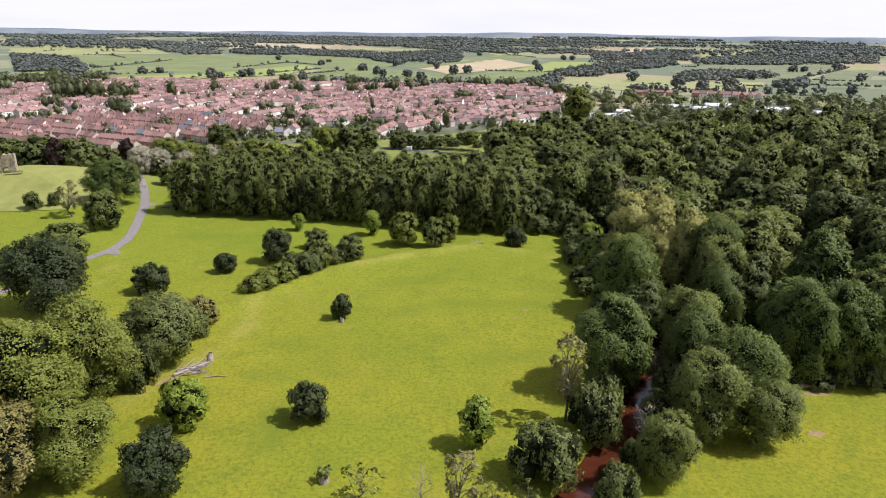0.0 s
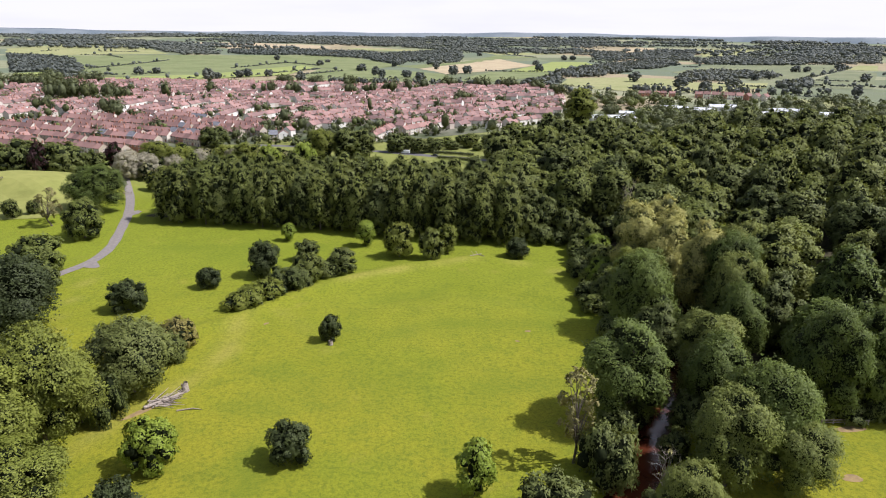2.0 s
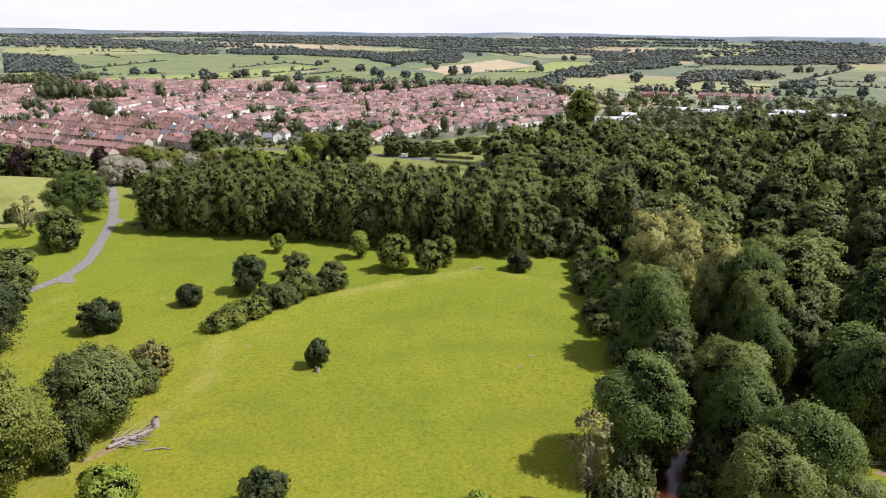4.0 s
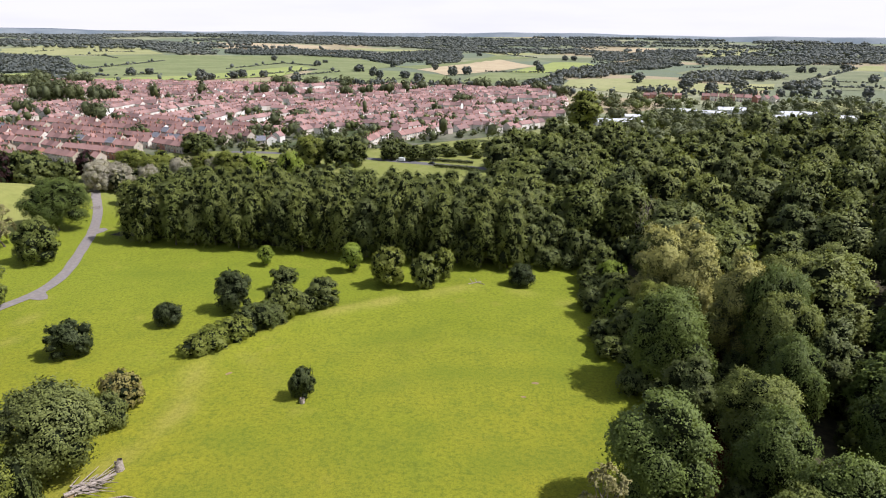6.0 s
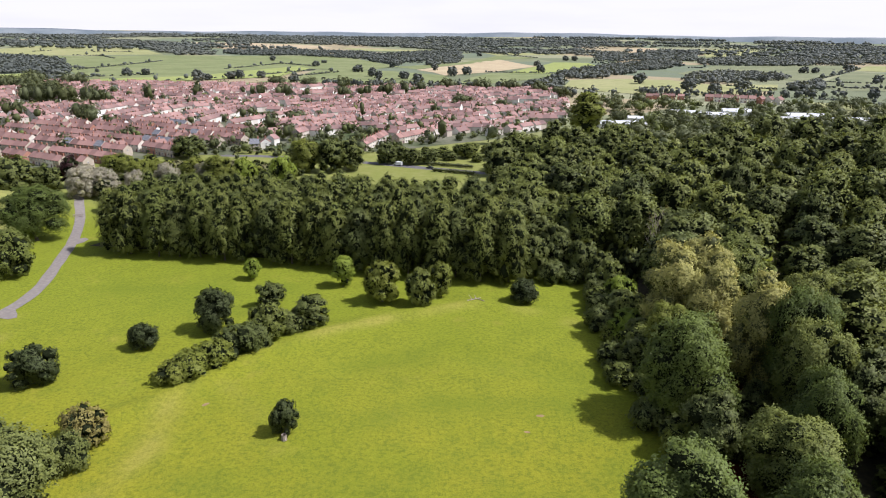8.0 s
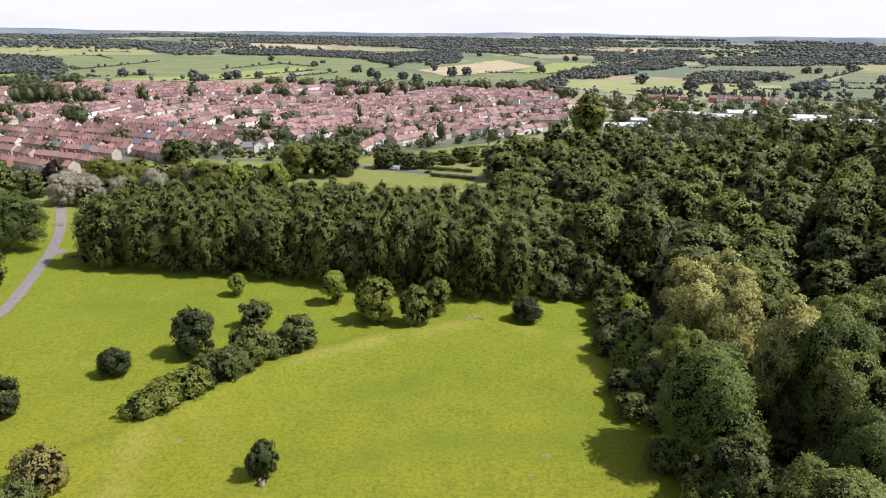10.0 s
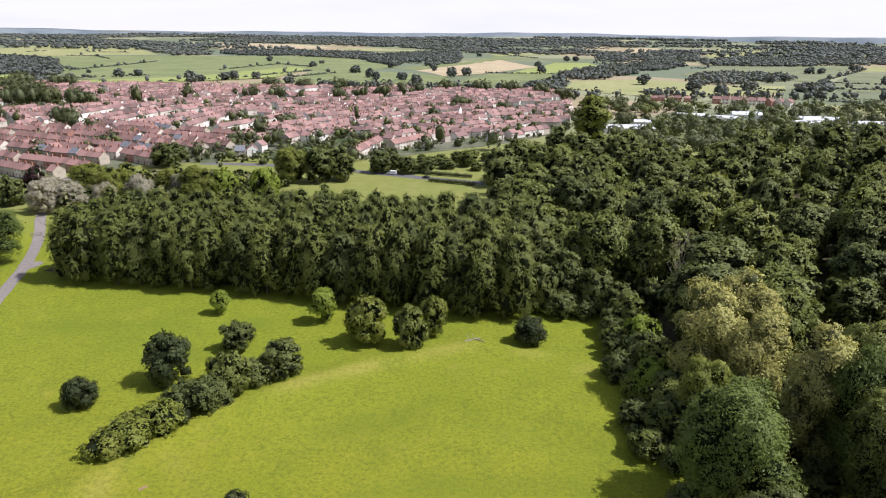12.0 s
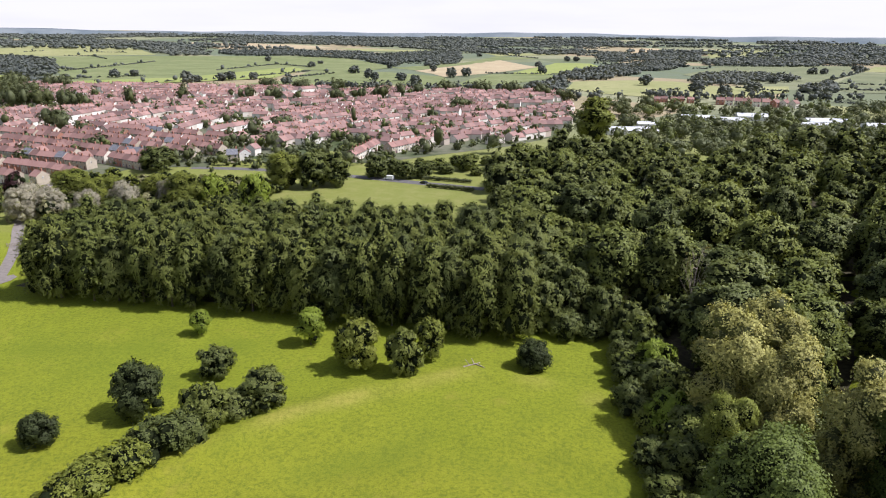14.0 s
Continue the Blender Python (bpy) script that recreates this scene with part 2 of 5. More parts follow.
TYRE = s.done((0.025, 0.025, 0.025), 0.8)


# ---- ground ----
def smooth(u):
    u = min(max(u, 0.0), 1.0)
    return u * u * (3 - 2 * u)


RIVER = [(-70, -330), (-48, -240), (-30, -150), (-16, -70), (-7, -10), (4, 40), (11, 70), (18, 96), (24, 106), (33, 122), (41, 141), (48, 157), (56, 178), (66, 205), (84, 240), (110, 290)]


BANK = [(-82, 160), (-66, 180), (-56, 196), (-42, 212), (-24, 226), (0, 236), (14, 232)]
HOLLOW = [(-30, 196), (-8, 205), (12, 200), (30, 190)]

# where feet and wheels have worn the grass pale, and where it grows lush: lines with their half widths
WORN = [([(-128, 217), (-122, 194), (-116, 176), (-110, 160), (-100, 138)], 1.3), ([(-79, 113), (-72, 128), (-66, 143), (-62, 160), (-66, 178), (-63, 192), (-57, 198)], 2.6),
        ([(-57, 198), (-48, 206), (-38, 215), (-17, 227), (-4, 234)], 2.2), ([(0, 236), (14, 231), (26, 226)], 3.0), ([(-58, 186), (-44, 172), (-37, 160)], 1.6)]
LUSH = [(HOLLOW, 4.0), ([(-95, 232), (-75, 224), (-60, 222)], 4.0), ([(-40, 142), (-12, 150), (24, 146)], 5.0), ([(-20, 172), (-8, 180), (6, 182), (20, 180)], 3.0), ([(-50, 152), (-44, 130), (-40, 108)], 3.5), ([(-110, 240), (-60, 246)], 5.0)]


def line_distance(line, x, y):
    best = 99.0
    for (ax, ay), (bx, by) in zip(line, line[1:]):
        k = min(max(((x - ax) * (bx - ax) + (y - ay) * (by - ay)) / ((bx - ax) ** 2 + (by - ay) ** 2), 0), 1)
        best = min(best, math.hypot(x - ax - k * (bx - ax), y - ay - k * (by - ay)))
    return best


def river_distance(x, y):
    return line_distance(RIVER, x, y) if -80 < x < 140 and -320 < y < 310 else 99.0


def ground_z(x, y):
    d = math.hypot(x, y - 50)
    z = 11 * smooth((x - 55) / 130) * smooth((y - 120) / 120) * (1 - smooth((y - 420) / 160))
    z += 7.5 * math.exp(-((x + 224) / 30) ** 4 - ((y - 318) / 20) ** 4) + 1.6 * smooth((-168 - x) / 12) * smooth((y - 262) / 8) * (1 - smooth((y - 345) / 12)) * smooth((330 + x) / 30)
    if d > 1900:
        u = min((d - 1900) / 2800, 1.25)
        z += 60 * u ** 1.2 + 9 * u * math.sin(x * 0.0021 + 0.7) * math.sin(y * 0.0016 + x * 0.0007 + 0.4)
    if d < 700:
        z += 0.35 * math.sin(x * 0.083 + 1.3 * math.sin(y * 0.041)) * math.sin(y * 0.067 + 0.6) * (1 - smooth((d - 350) / 300))
    if -110 < x < 45 and 140 < y < 260:
        z += 1.0 * math.exp(-(line_distance(BANK, x, y) / 3.2) ** 2) - 0.8 * math.exp(-(line_distance(HOLLOW, x, y) / 5.0) ** 2)
    z -= 2.2 * (1 - smooth((river_distance(x, y) - 2.6) / 3.2))
    return z


def mesh_of(name, verts, faces, materials, slots=None, smooth_faces=False):
    me = bpy.data.meshes.new(name)
    me.from_pydata([tuple(v) for v in verts], [], [tuple(f) for f in faces])
    for m in materials:
        me.materials.append(m)
    if slots is not None:
        me.polygons.foreach_set("material_index", np.asarray(slots, dtype=np.int32))
    me.polygons.foreach_set("use_smooth", np.full(len(me.polygons), smooth_faces))
    me.update()
    return me


def spaced(stops):
    """Coordinates from (start, step) pairs; the last start ends them."""
    out = []
    for (a, step), (b, _) in zip(stops, stops[1:]):
        n = max(1, round((b - a) / step))
        out += [a + (b - a) * k / n for k in range(n)]
    return out + [stops[-1][0]]


xs = spaced([(-4600, 230), (-1600, 100), (-700, 40), (-300, 4), (-80, 2.5), (100, 7), (320, 40), (700, 100), (1600, 230), (4600, 0)])
ys = spaced([(-1600, 160), (-340, 10), (20, 2.5), (350, 7), (560, 40), (1400, 90), (4850, 0)])
verts = [(x, y, ground_z(x, y)) for y in ys for x in xs]
nx = len(xs)
faces = [(j * nx + i, j * nx + i + 1, (j + 1) * nx + i + 1, (j + 1) * nx + i) for j in range(len(ys) - 1) for i in range(nx - 1)]
ground = mesh_of("ground", verts, faces, [GRASS], None, True)
for key, lines, soft in (("worn", WORN, 1.0), ("lush", LUSH, 1.4)):
    values = []
    for x, y, _ in verts:
        k = 0.0
        if -150 < x < 60 and 85 < y < 262:
            for line, w in lines:
                k = max(k, math.exp(-(line_distance(line, x, y) / (w * soft)) ** 2))
            k *= min(1.0, max(0.0, 0.55 + 1.1 * noise.noise((x * 0.09, y * 0.09, 7.0 * soft))))
        values.append(k)
    ground.attributes.new(key, "FLOAT", "POINT").data.foreach_set("value", values)
tagged(new("ground", ground), "sunlit yellow-green meadow running out to a plain of fields", "ground", kind="structure")


ground_x, ground_y, ground_h = np.array(xs), np.array(ys), np.array([v[2] for v in verts]).reshape(len(ys), nx)


def on_ground(x, y):
    """The height of the ground sheet itself."""
    i = min(max(int(np.searchsorted(ground_x, x)) - 1, 0), nx - 2)
    j = min(max(int(np.searchsorted(ground_y, y)) - 1, 0), len(ys) - 2)
    u, v = (x - ground_x[i]) / (ground_x[i + 1] - ground_x[i]), (y - ground_y[j]) / (ground_y[j + 1] - ground_y[j])
    h = ground_h
    return float((h[j, i] * (1 - u) + h[j, i + 1] * u) * (1 - v) + (h[j + 1, i] * (1 - u) + h[j + 1, i + 1] * u) * v)


def fan_sheet(name, corners, material, lift, step, label, category):
    """A patch of ground inside a polygon, draped a little above the ground sheet, its rim drawn in to a mesh of cells."""
    bm = bmesh.new()
    ring = []
    for (ax, ay), (bx, by) in zip(corners, corners[1:] + corners[:1]):
        n = max(1, int(math.hypot(bx - ax, by - ay) / step))
        for k in range(n):
            u = k / n
            w = step * 0.12 * noise.noise(((ax + (bx - ax) * u) / step * 0.7, (ay + (by - ay) * u) / step * 0.7, 3.1))
            ring.append((ax + (bx - ax) * u + w, ay + (by - ay) * u + w))
    bmesh.ops.triangulate(bm, faces=[bm.faces.new([bm.verts.new((x, y, 0)) for x, y in ring])])
    for _ in range(5):
        long = [e for e in bm.edges if e.calc_length() > step * 1.6]
        if not long:
            break
        bmesh.ops.subdivide_edges(bm, edges=long, cuts=1)
        bmesh.ops.triangulate(bm, faces=[f for f in bm.faces if len(f.verts) > 3])
    for v in bm.verts:
        v.co.z = on_ground(v.co.x, v.co.y) + lift
    bmesh.ops.recalc_face_normals(bm, faces=bm.faces)
    me = bpy.data.meshes.new(name)
    bm.to_mesh(me)
    bm.free()
    if me.polygons and me.polygons[0].normal.z < 0:
        me.flip_normals()
    me.materials.append(material)
    return tagged(new(name, me), label, category, kind="structure")


def ribbon(name, line, width, material, lift, label, category, wobble=0.0):
    """A strip along a line, following the ground."""
    pts = []
    for k in range(len(line) - 1):
        p0, p1, p2, p3 = (Vector(line[min(max(k + j, 0), len(line) - 1)]) for j in (-1, 0, 1, 2))
        n = max(2, int((p2 - p1).length / 2))
        for i in range(n):
            u = i / n
            pts.append(0.5 * ((2 * p1) + (p2 - p0) * u + (2 * p0 - 5 * p1 + 4 * p2 - p3) * u * u + (3 * p1 - p0 - 3 * p2 + p3) * u ** 3))
    pts.append(Vector(line[-1]))
    verts, faces = [], []
    for k, p in enumerate(pts):
        way = (pts[min(k + 1, len(pts) - 1)] - pts[max(k - 1, 0)]).normalized()
        side = Vector((-way.y, way.x))
        for j in range(5):
            w = width * (1 + wobble * noise.noise((p.x * 0.11, p.y * 0.11, j // 3 * 5.0)))
            q = p + side * w * (j / 4 - 0.5)
            verts.append((q.x, q.y, on_ground(q.x, q.y) + lift))
    for k in range(len(pts) - 1):
        for j in range(4):
            faces.append((k * 5 + j + 1, k * 5 + j, k * 5 + j + 5, k * 5 + j + 6))
    return tagged(new(name, mesh_of(name, verts, faces, [material], None, True)), label, category, kind="structure")


GREEN_FIELDS = [
    [(-1272, 1920), (-982, 2101), (-601, 2210), (-459, 2203), (-314, 1978), (-207, 1706), (-258, 1484), (-396, 1543), (-458, 1386), (-472, 1219), (-668, 1142), (-880, 1459)],
    [(-49, 1141), (-26, 1306), (18, 1466), (129, 1537), (172, 1484), (76, 1264), (-4, 1134)],
    [(-56, 1990), (48, 2451), (177, 2329), (43, 2147), (-147, 1584), (-217, 1676)],
    [(-390, 1057), (-327, 1205), (-360, 1503), (-199, 1497), (-71, 1365), (-50, 1153), (-143, 1157), (-257, 1082)]]
BRIGHT_FIELDS = [
    [(-598, 1026), (-647, 1118), (-512, 1241), (-497, 1338), (-444, 1638), (-386, 1546), (-363, 1261), (-405, 1201), (-473, 1127)],
    [(-849, 1195), (-827, 1254), (-725, 1115), (-707, 1000)],
    [(54, 1498), (206, 2057), (302, 2045), (304, 1858), (124, 1473)]]
TAN_FIELDS = [
    [(-1326, 3088), (-1065, 3113), (-839, 3074), (-607, 2904), (-720, 2642), (-951, 2536)],
    [(-147, 1560), (44, 2215), (138, 1810), (19, 1511), (-71, 1365)],
    [(652, 3218), (781, 3226), (659, 2679), (531, 2617)]]
YELLOW_FIELDS = [
    [(130, 1126), (159, 1284), (260, 1336), (340, 1322), (387, 1216), (504, 1240), (446, 1108), (348, 1021), (228, 982), (162, 1045)],
    [(406, 924), (475, 865), (410, 750), (379, 763), (376, 845)],
    [(-12, 2708), (225, 2690), (303, 2614), (48, 2451)],
    [(-1619, 2258), (-1676, 2694), (-1475, 2706), (-1196, 2433), (-1002, 2144), (-1249, 1984), (-1366, 1908)],
    [(-596, 2853), (-126, 2789), (-120, 2665), (-467, 2658)],
    [(912, 1782), (1047, 1987), (1106, 1991), (969, 1746)],
    [(928, 3127), (1177, 3144), (1074, 2651), (775, 2479)]]
OLIVE_FIELDS = [
    [(416, 1546), (620, 1936), (899, 2029), (1015, 2013), (655, 1409), (580, 1360), (559, 1499), (428, 1447)],
    [(565, 1239), (872, 1731), (928, 1672), (618, 1121), (542, 1116)]]
for kind, rings, words in (("green", GREEN_FIELDS, "green pasture on the plain"), ("bright", BRIGHT_FIELDS, "bright fresh green pasture behind the town"), ("tan", TAN_FIELDS, "ripe tan barley field"),
                           ("yellow", YELLOW_FIELDS, "dry yellow-green pasture"), ("olive", OLIVE_FIELDS, "rough olive pasture with hedges")):
    for corners in rings:
        fan_sheet("field", corners, FIELDS[kind], 0.9 if kind == "bright" else 0.5, 90, words, "field")

fan_sheet("town_ground", [(-440, 415), (-215, 415), (-205, 458), (-180, 470), (-100, 478), (-60, 500), (20, 570), (70, 640), (110, 1010), (-250, 1040), (-760, 950), (-660, 700)], FIELDS["gardens"], 0.12, 60, "gardens and yards between the houses of the town", "ground")

fan_sheet("wood_floor", [(50, 162), (70, 140), (150, 140), (250, 330), (300, 425), (110, 425), (56, 480), (12, 420), (20, 300), (30, 262), (47, 258)], LITTER, 0.14, 9, "dark leaf litter under the wood", "ground")
fan_sheet("belt_floor", [(-144, 280), (-60, 270), (0, 262), (12, 262), (14, 296), (-60, 306), (-130, 312)], LITTER, 0.14, 9, "dark leaf litter under the belt of beeches", "ground")
fan_sheet("mound_grass", [(-310, 276), (-260, 266), (-215, 264), (-182, 268), (-172, 285), (-182, 316), (-205, 342), (-300, 348)], FIELDS["mound"], 0.22, 4, "rough pale grass on the castle mound", "ground")
DRIVE = [(-156, 140), (-149, 160), (-144.7, 177.4), (-140.5, 189.9), (-136.5, 206.8), (-133.2, 220.8), (-135.5, 236.4), (-141.7, 254.9), (-153.2, 283.4), (-166.3, 310), (-177.9, 329.7), (-192, 352), (-215, 385), (-222, 420)]
ribbon("drive", DRIVE, 3.9, GRAVEL, 0.12, "pale grey gravel drive curving over the meadow to the town", "road", 0.15)
fan_sheet("drive_spur", [(-156, 286), (-152, 278.5), (-150.2, 281), (-149, 284.5), (-149.3, 288), (-152, 290)], GRAVEL, 0.1, 1.5, "short gravel spur beside the drive", "road")
fan_sheet("drive_lay_by", [(-134.5, 223), (-131.5, 221), (-128.6, 217.8), (-127.2, 215.6), (-128.8, 214.2), (-132, 214.6), (-135, 213.5)], GRAVEL, 0.1, 1.5, "worn gravel turning place beside the drive", "road")
ribbon("road", [(-170, 470), (-130, 468), (-100, 463), (-72.7, 456), (-46.1, 447.9), (-23.8, 439), (-1.1, 430.8), (30, 422), (80, 415)], 7.0, ASPHALT, 0.06, "grey asphalt country road below the terraces", "road")
pts = []
for k, ((ax, ay), (bx, by)) in enumerate(zip(RIVER, RIVER[1:])):
    for i in range(8):
        pts.append(Vector((ax + (bx - ax) * i / 8, ay + (by - ay) * i / 8)))
verts, faces = [], []
for k, p in enumerate(pts):
    way = (pts[min(k + 2, len(pts) - 1)] - pts[max(k - 2, 0)]).normalized()
    for j in (-1, 1):
        verts.append((p.x - way.y * 3.7 * j, p.y + way.x * 3.7 * j, -1.25))
    if k:
        faces.append((2 * k - 2, 2 * k - 1, 2 * k + 1, 2 * k))
water = mesh_of("river", verts, faces, [WATER], None, True)
if water.polygons[0].normal.z < 0:
    water.flip_normals()
tagged(new("river", water), "peat-red river under overhanging trees", "river", kind="structure")
for k, (x, y, a, b, turn) in enumerate([(69.6, 119.3, 1.9, 1.1, 0.1), (77, 135, 3.4, 0.9, 0.1), (14, 177, 0.9, 0.5, 0.1), (11, 171, 0.7, 0.4, 0.1), (-69.5, 131, 5.5, 0.8, 0.95), (-57.5, 176, 0.9, 0.5, 0.8)]):
    ring = []
    for i in range(14):
        q = i * math.tau / 14
        r = 1 + 0.45 * noise.noise((math.cos(q) * 1.3 + k * 3, math.sin(q) * 1.3, 1))
        u, v = a * r * math.cos(q), b * r * math.sin(q)
        ring.append((x + u * math.cos(turn) - v * math.sin(turn), y + u * math.sin(turn) + v * math.cos(turn)))
    fan_sheet("bare_patch", ring, SOIL, 0.03, 1.5, "patch of bare trodden earth in the meadow", "ground")


# ---- trees ----
def part(name, me, parent, label=""):
    ob = new(name, me)
    ob.parent = parent
    return tagged(ob, label)


def ico():
    bm = bmesh.new()
    bmesh.ops.create_icosphere(bm, subdivisions=1, radius=1)
    v, f = np.array([v.co[:] for v in bm.verts]), np.array([[w.index for w in g.verts] for g in bm.faces])
    bm.free()
    return v, f


ICO_V, ICO_F = ico()
T = (1 + 5 ** 0.5) / 2
ICO20_V = np.array([(-1, T, 0), (1, T, 0), (-1, -T, 0), (1, -T, 0), (0, -1, T), (0, 1, T), (0, -1, -T), (0, 1, -T), (T, 0, -1), (T, 0, 1), (-T, 0, -1), (-T, 0, 1)]) / math.hypot(1, T)
ICO20_F = np.array([(0, 11, 5), (0, 5, 1), (0, 1, 7), (0, 7, 10), (0, 10, 11), (1, 5, 9), (5, 11, 4), (11, 10, 2), (10, 7, 6), (7, 1, 8), (3, 9, 4), (3, 4, 2), (3, 2, 6), (3, 6, 8), (3, 8, 9), (4, 9, 5), (2, 4, 11), (6, 2, 10), (8, 6, 7), (9, 8, 1)])


# shape: height of the middle and half height (shares of the tree's height), boughs and their radius, then the foliage sprays: how level they lie, their radius, how long they are drawn
SHAPES = {"round": (0.495, 0.5, 20, 0.36, 0.3, 0.3, 1.1), "forest": (0.53, 0.47, 26, 0.31, 0.4, 0.36, 1.2), "loose": (0.53, 0.47, 16, 0.4, 0.52, 0.34, 1.3), "upright": (0.51, 0.48, 11, 0.5, 0.4, 0.3, 1.2),
          "bush": (0.42, 0.55, 13, 0.42, 0.3, 0.32, 1.2), "open": (0.6, 0.38, 22, 0.26, 0.4, 0.5, 1.4), "tiered": (0.5, 0.49, 26, 0.34, 0.68, 0.4, 1.55)}


def crown_lobes(rng, shape, h, r):
    """Centres and radii (across, up) of a crown's boughs."""
    zc, rz, n, k = SHAPES[shape][:4]
    zc, rz = zc * h, rz * h
    big = []
    uneven = {"loose": 0.2, "tiered": 0.13}.get(shape, 0.08)
    wave = rng.uniform(0, math.tau, 3)
    for i in range(n):
        z = 1 - 2 * (i + 0.5) / n + rng.uniform(-0.12, 0.12)
        z = min(max(z, -0.95), 0.95)
        a = i * 2.39996 + rng.uniform(-0.6, 0.6)
        q = math.sqrt(1 - z * z * (0.4 if z < 0 and shape in ("round", "bush", "tiered") else 1))
        lr = k * r * rng.uniform(0.7, 1.25)
        w = max(0.3, 1 - lr / r * rng.uniform(0.7, 1.0)) * (1 + uneven * (math.sin(2 * a + wave[0]) + 0.7 * math.sin(3 * a + wave[1] + 2 * z)))
        taper = 1.0 if shape not in ("upright", "tiered") else 1 - (0.4 if shape == "upright" else 0.42) * max(z, 0)
        flat = rng.uniform(0.75, 1.05)
        x, y, zz = r * w * q * math.cos(a) * taper, r * w * q * math.sin(a) * taper, zc + (rz - lr * flat) * z * (1 + uneven * 0.6 * math.sin(a + wave[2]))
        big.append((x, y, max(zz, lr * flat * 0.6), lr, lr * flat))
    if shape != "open":
        big.append((0, 0, zc, r * (0.56 if shape == "loose" else 0.66), rz * (0.68 if shape == "loose" else 0.76)))
    return np.array(big)


def unit(v):
    return v / (np.linalg.norm(v, axis=1)[:, None] + 1e-6)


def leaf_cloud(rng, lobes, n, size, shape="forest", sprays=0):
    """Leaves in drooping sprays over the outside of the boughs: corners, faces and normals."""
    level, pad, drawn = SHAPES[shape][4:]
    middle = (lobes[:, :3] * lobes[:, 3:4]).sum(axis=0) / lobes[:, 3].sum()
    reach = np.maximum(np.abs(lobes[:, :3] - middle).max(axis=0) + lobes[:, 3].mean(), 0.1)
    count = sprays or max(6, n // {"forest": 14, "loose": 25}.get(shape, 18))
    area = lobes[:, 3] * (lobes[:, 3] + lobes[:, 4])
    pick = rng.choice(len(lobes), count * 4, p=area / area.sum())
    c, rx, rz = lobes[pick, :3], lobes[pick, 3], lobes[pick, 4]
    d = unit(rng.normal(size=(len(pick), 3)) + unit((c - middle) / reach) * 0.7 + np.array([0, 0, 0.35]))
    p = c + d * np.stack([rx, rx, rz], 1) * rng.uniform(0.8 if shape == "loose" else 0.86, 1.14, (len(pick), 1)) * np.where(rng.random((len(pick), 1)) < 0.06, 1.1, 1)
    hidden = np.zeros(len(p), bool)
    for lx, ly, lz, lr, lh in lobes:
        hidden |= ((p[:, 0] - lx) ** 2 + (p[:, 1] - ly) ** 2) / lr ** 2 + (p[:, 2] - lz) ** 2 / lh ** 2 < 0.66
    keep = np.flatnonzero(~hidden & (p[:, 2] > 0))[:count]
    p, d, rx = p[keep], d[keep], rx[keep]
    up = unit(d * (1 - level) + np.array([0, 0, level]) + rng.normal(scale=0.16, size=d.shape))
    out = unit(d - up * (d * up).sum(axis=1)[:, None] + rng.normal(scale=0.3, size=d.shape))
    side = np.cross(up, out)
    wide = rx * pad * rng.uniform(0.65, 1.4, len(p))
    pick = rng.choice(len(p), n, p=wide ** 1.6 / (wide ** 1.6).sum())
    u, v = rng.normal(scale=0.54, size=n) * drawn, rng.normal(scale=0.54, size=n) / drawn
    w = (-0.12 if shape == "tiered" else -0.28) * (u * u + v * v) + rng.normal(scale=0.13, size=n)
    q = p[pick] + (out[pick] * u[:, None] + side[pick] * v[:, None] + up[pick] * w[:, None]) * wide[pick][:, None]
    ok = q[:, 2] > 0.04
    q, pick = q[ok], pick[ok]
    m = len(q)
    normal = unit(up[pick] + rng.normal(scale=0.3 if shape == "tiered" else 0.42, size=(m, 3)))
    along = unit(np.cross(normal, rng.normal(size=(m, 3))))
    if shape == "tiered":
        along = out[pick] + rng.normal(scale=0.4, size=(m, 3))
        along = unit(along - normal * (along * normal).sum(axis=1)[:, None])
    across = np.cross(normal, along)
    s = size * rng.uniform(0.55, 1.35, (m, 1))
    t = np.empty((m, 3, 3))
    slim = 0.5 if shape == "tiered" else 0.72
    t[:, 0] = q + across * s * slim - along * s * 0.6
    t[:, 1] = q + along * s * (1.7 if shape == "tiered" else 1.25) - normal * s * 0.2
    t[:, 2] = q - across * s * slim - along * s * rng.uniform(0.3, 0.8, (m, 1))
    own, whole = (0.2, 0.75) if shape == "forest" else (0.5, 0.35)
    turned = unit(up[pick] * 0.4 + d[pick] * own + unit((q - middle) / reach) * whole + rng.normal(scale=0.22, size=(m, 3)))
    return t.reshape(-1, 3), np.arange(m * 3).reshape(m, 3)[:, ::-1], np.repeat(turned, 3, axis=0)


def core_of(rng, lobes, shrink, coarse=False):
    v0, f0 = (ICO20_V, ICO20_F) if coarse else (ICO_V, ICO_F)
    vs, fs = [], []
    for k, (x, y, z, r, rz) in enumerate(lobes):
        v = v0 * rng.uniform(0.82, 1.08, (len(v0), 1)) * np.array([r, r, rz]) * shrink + np.array([x, y, z])
        vs.append(v)
        fs.append(f0 + k * len(v0))
    return np.concatenate(vs), np.concatenate(fs), np.zeros((len(v0) * len(lobes), 3))


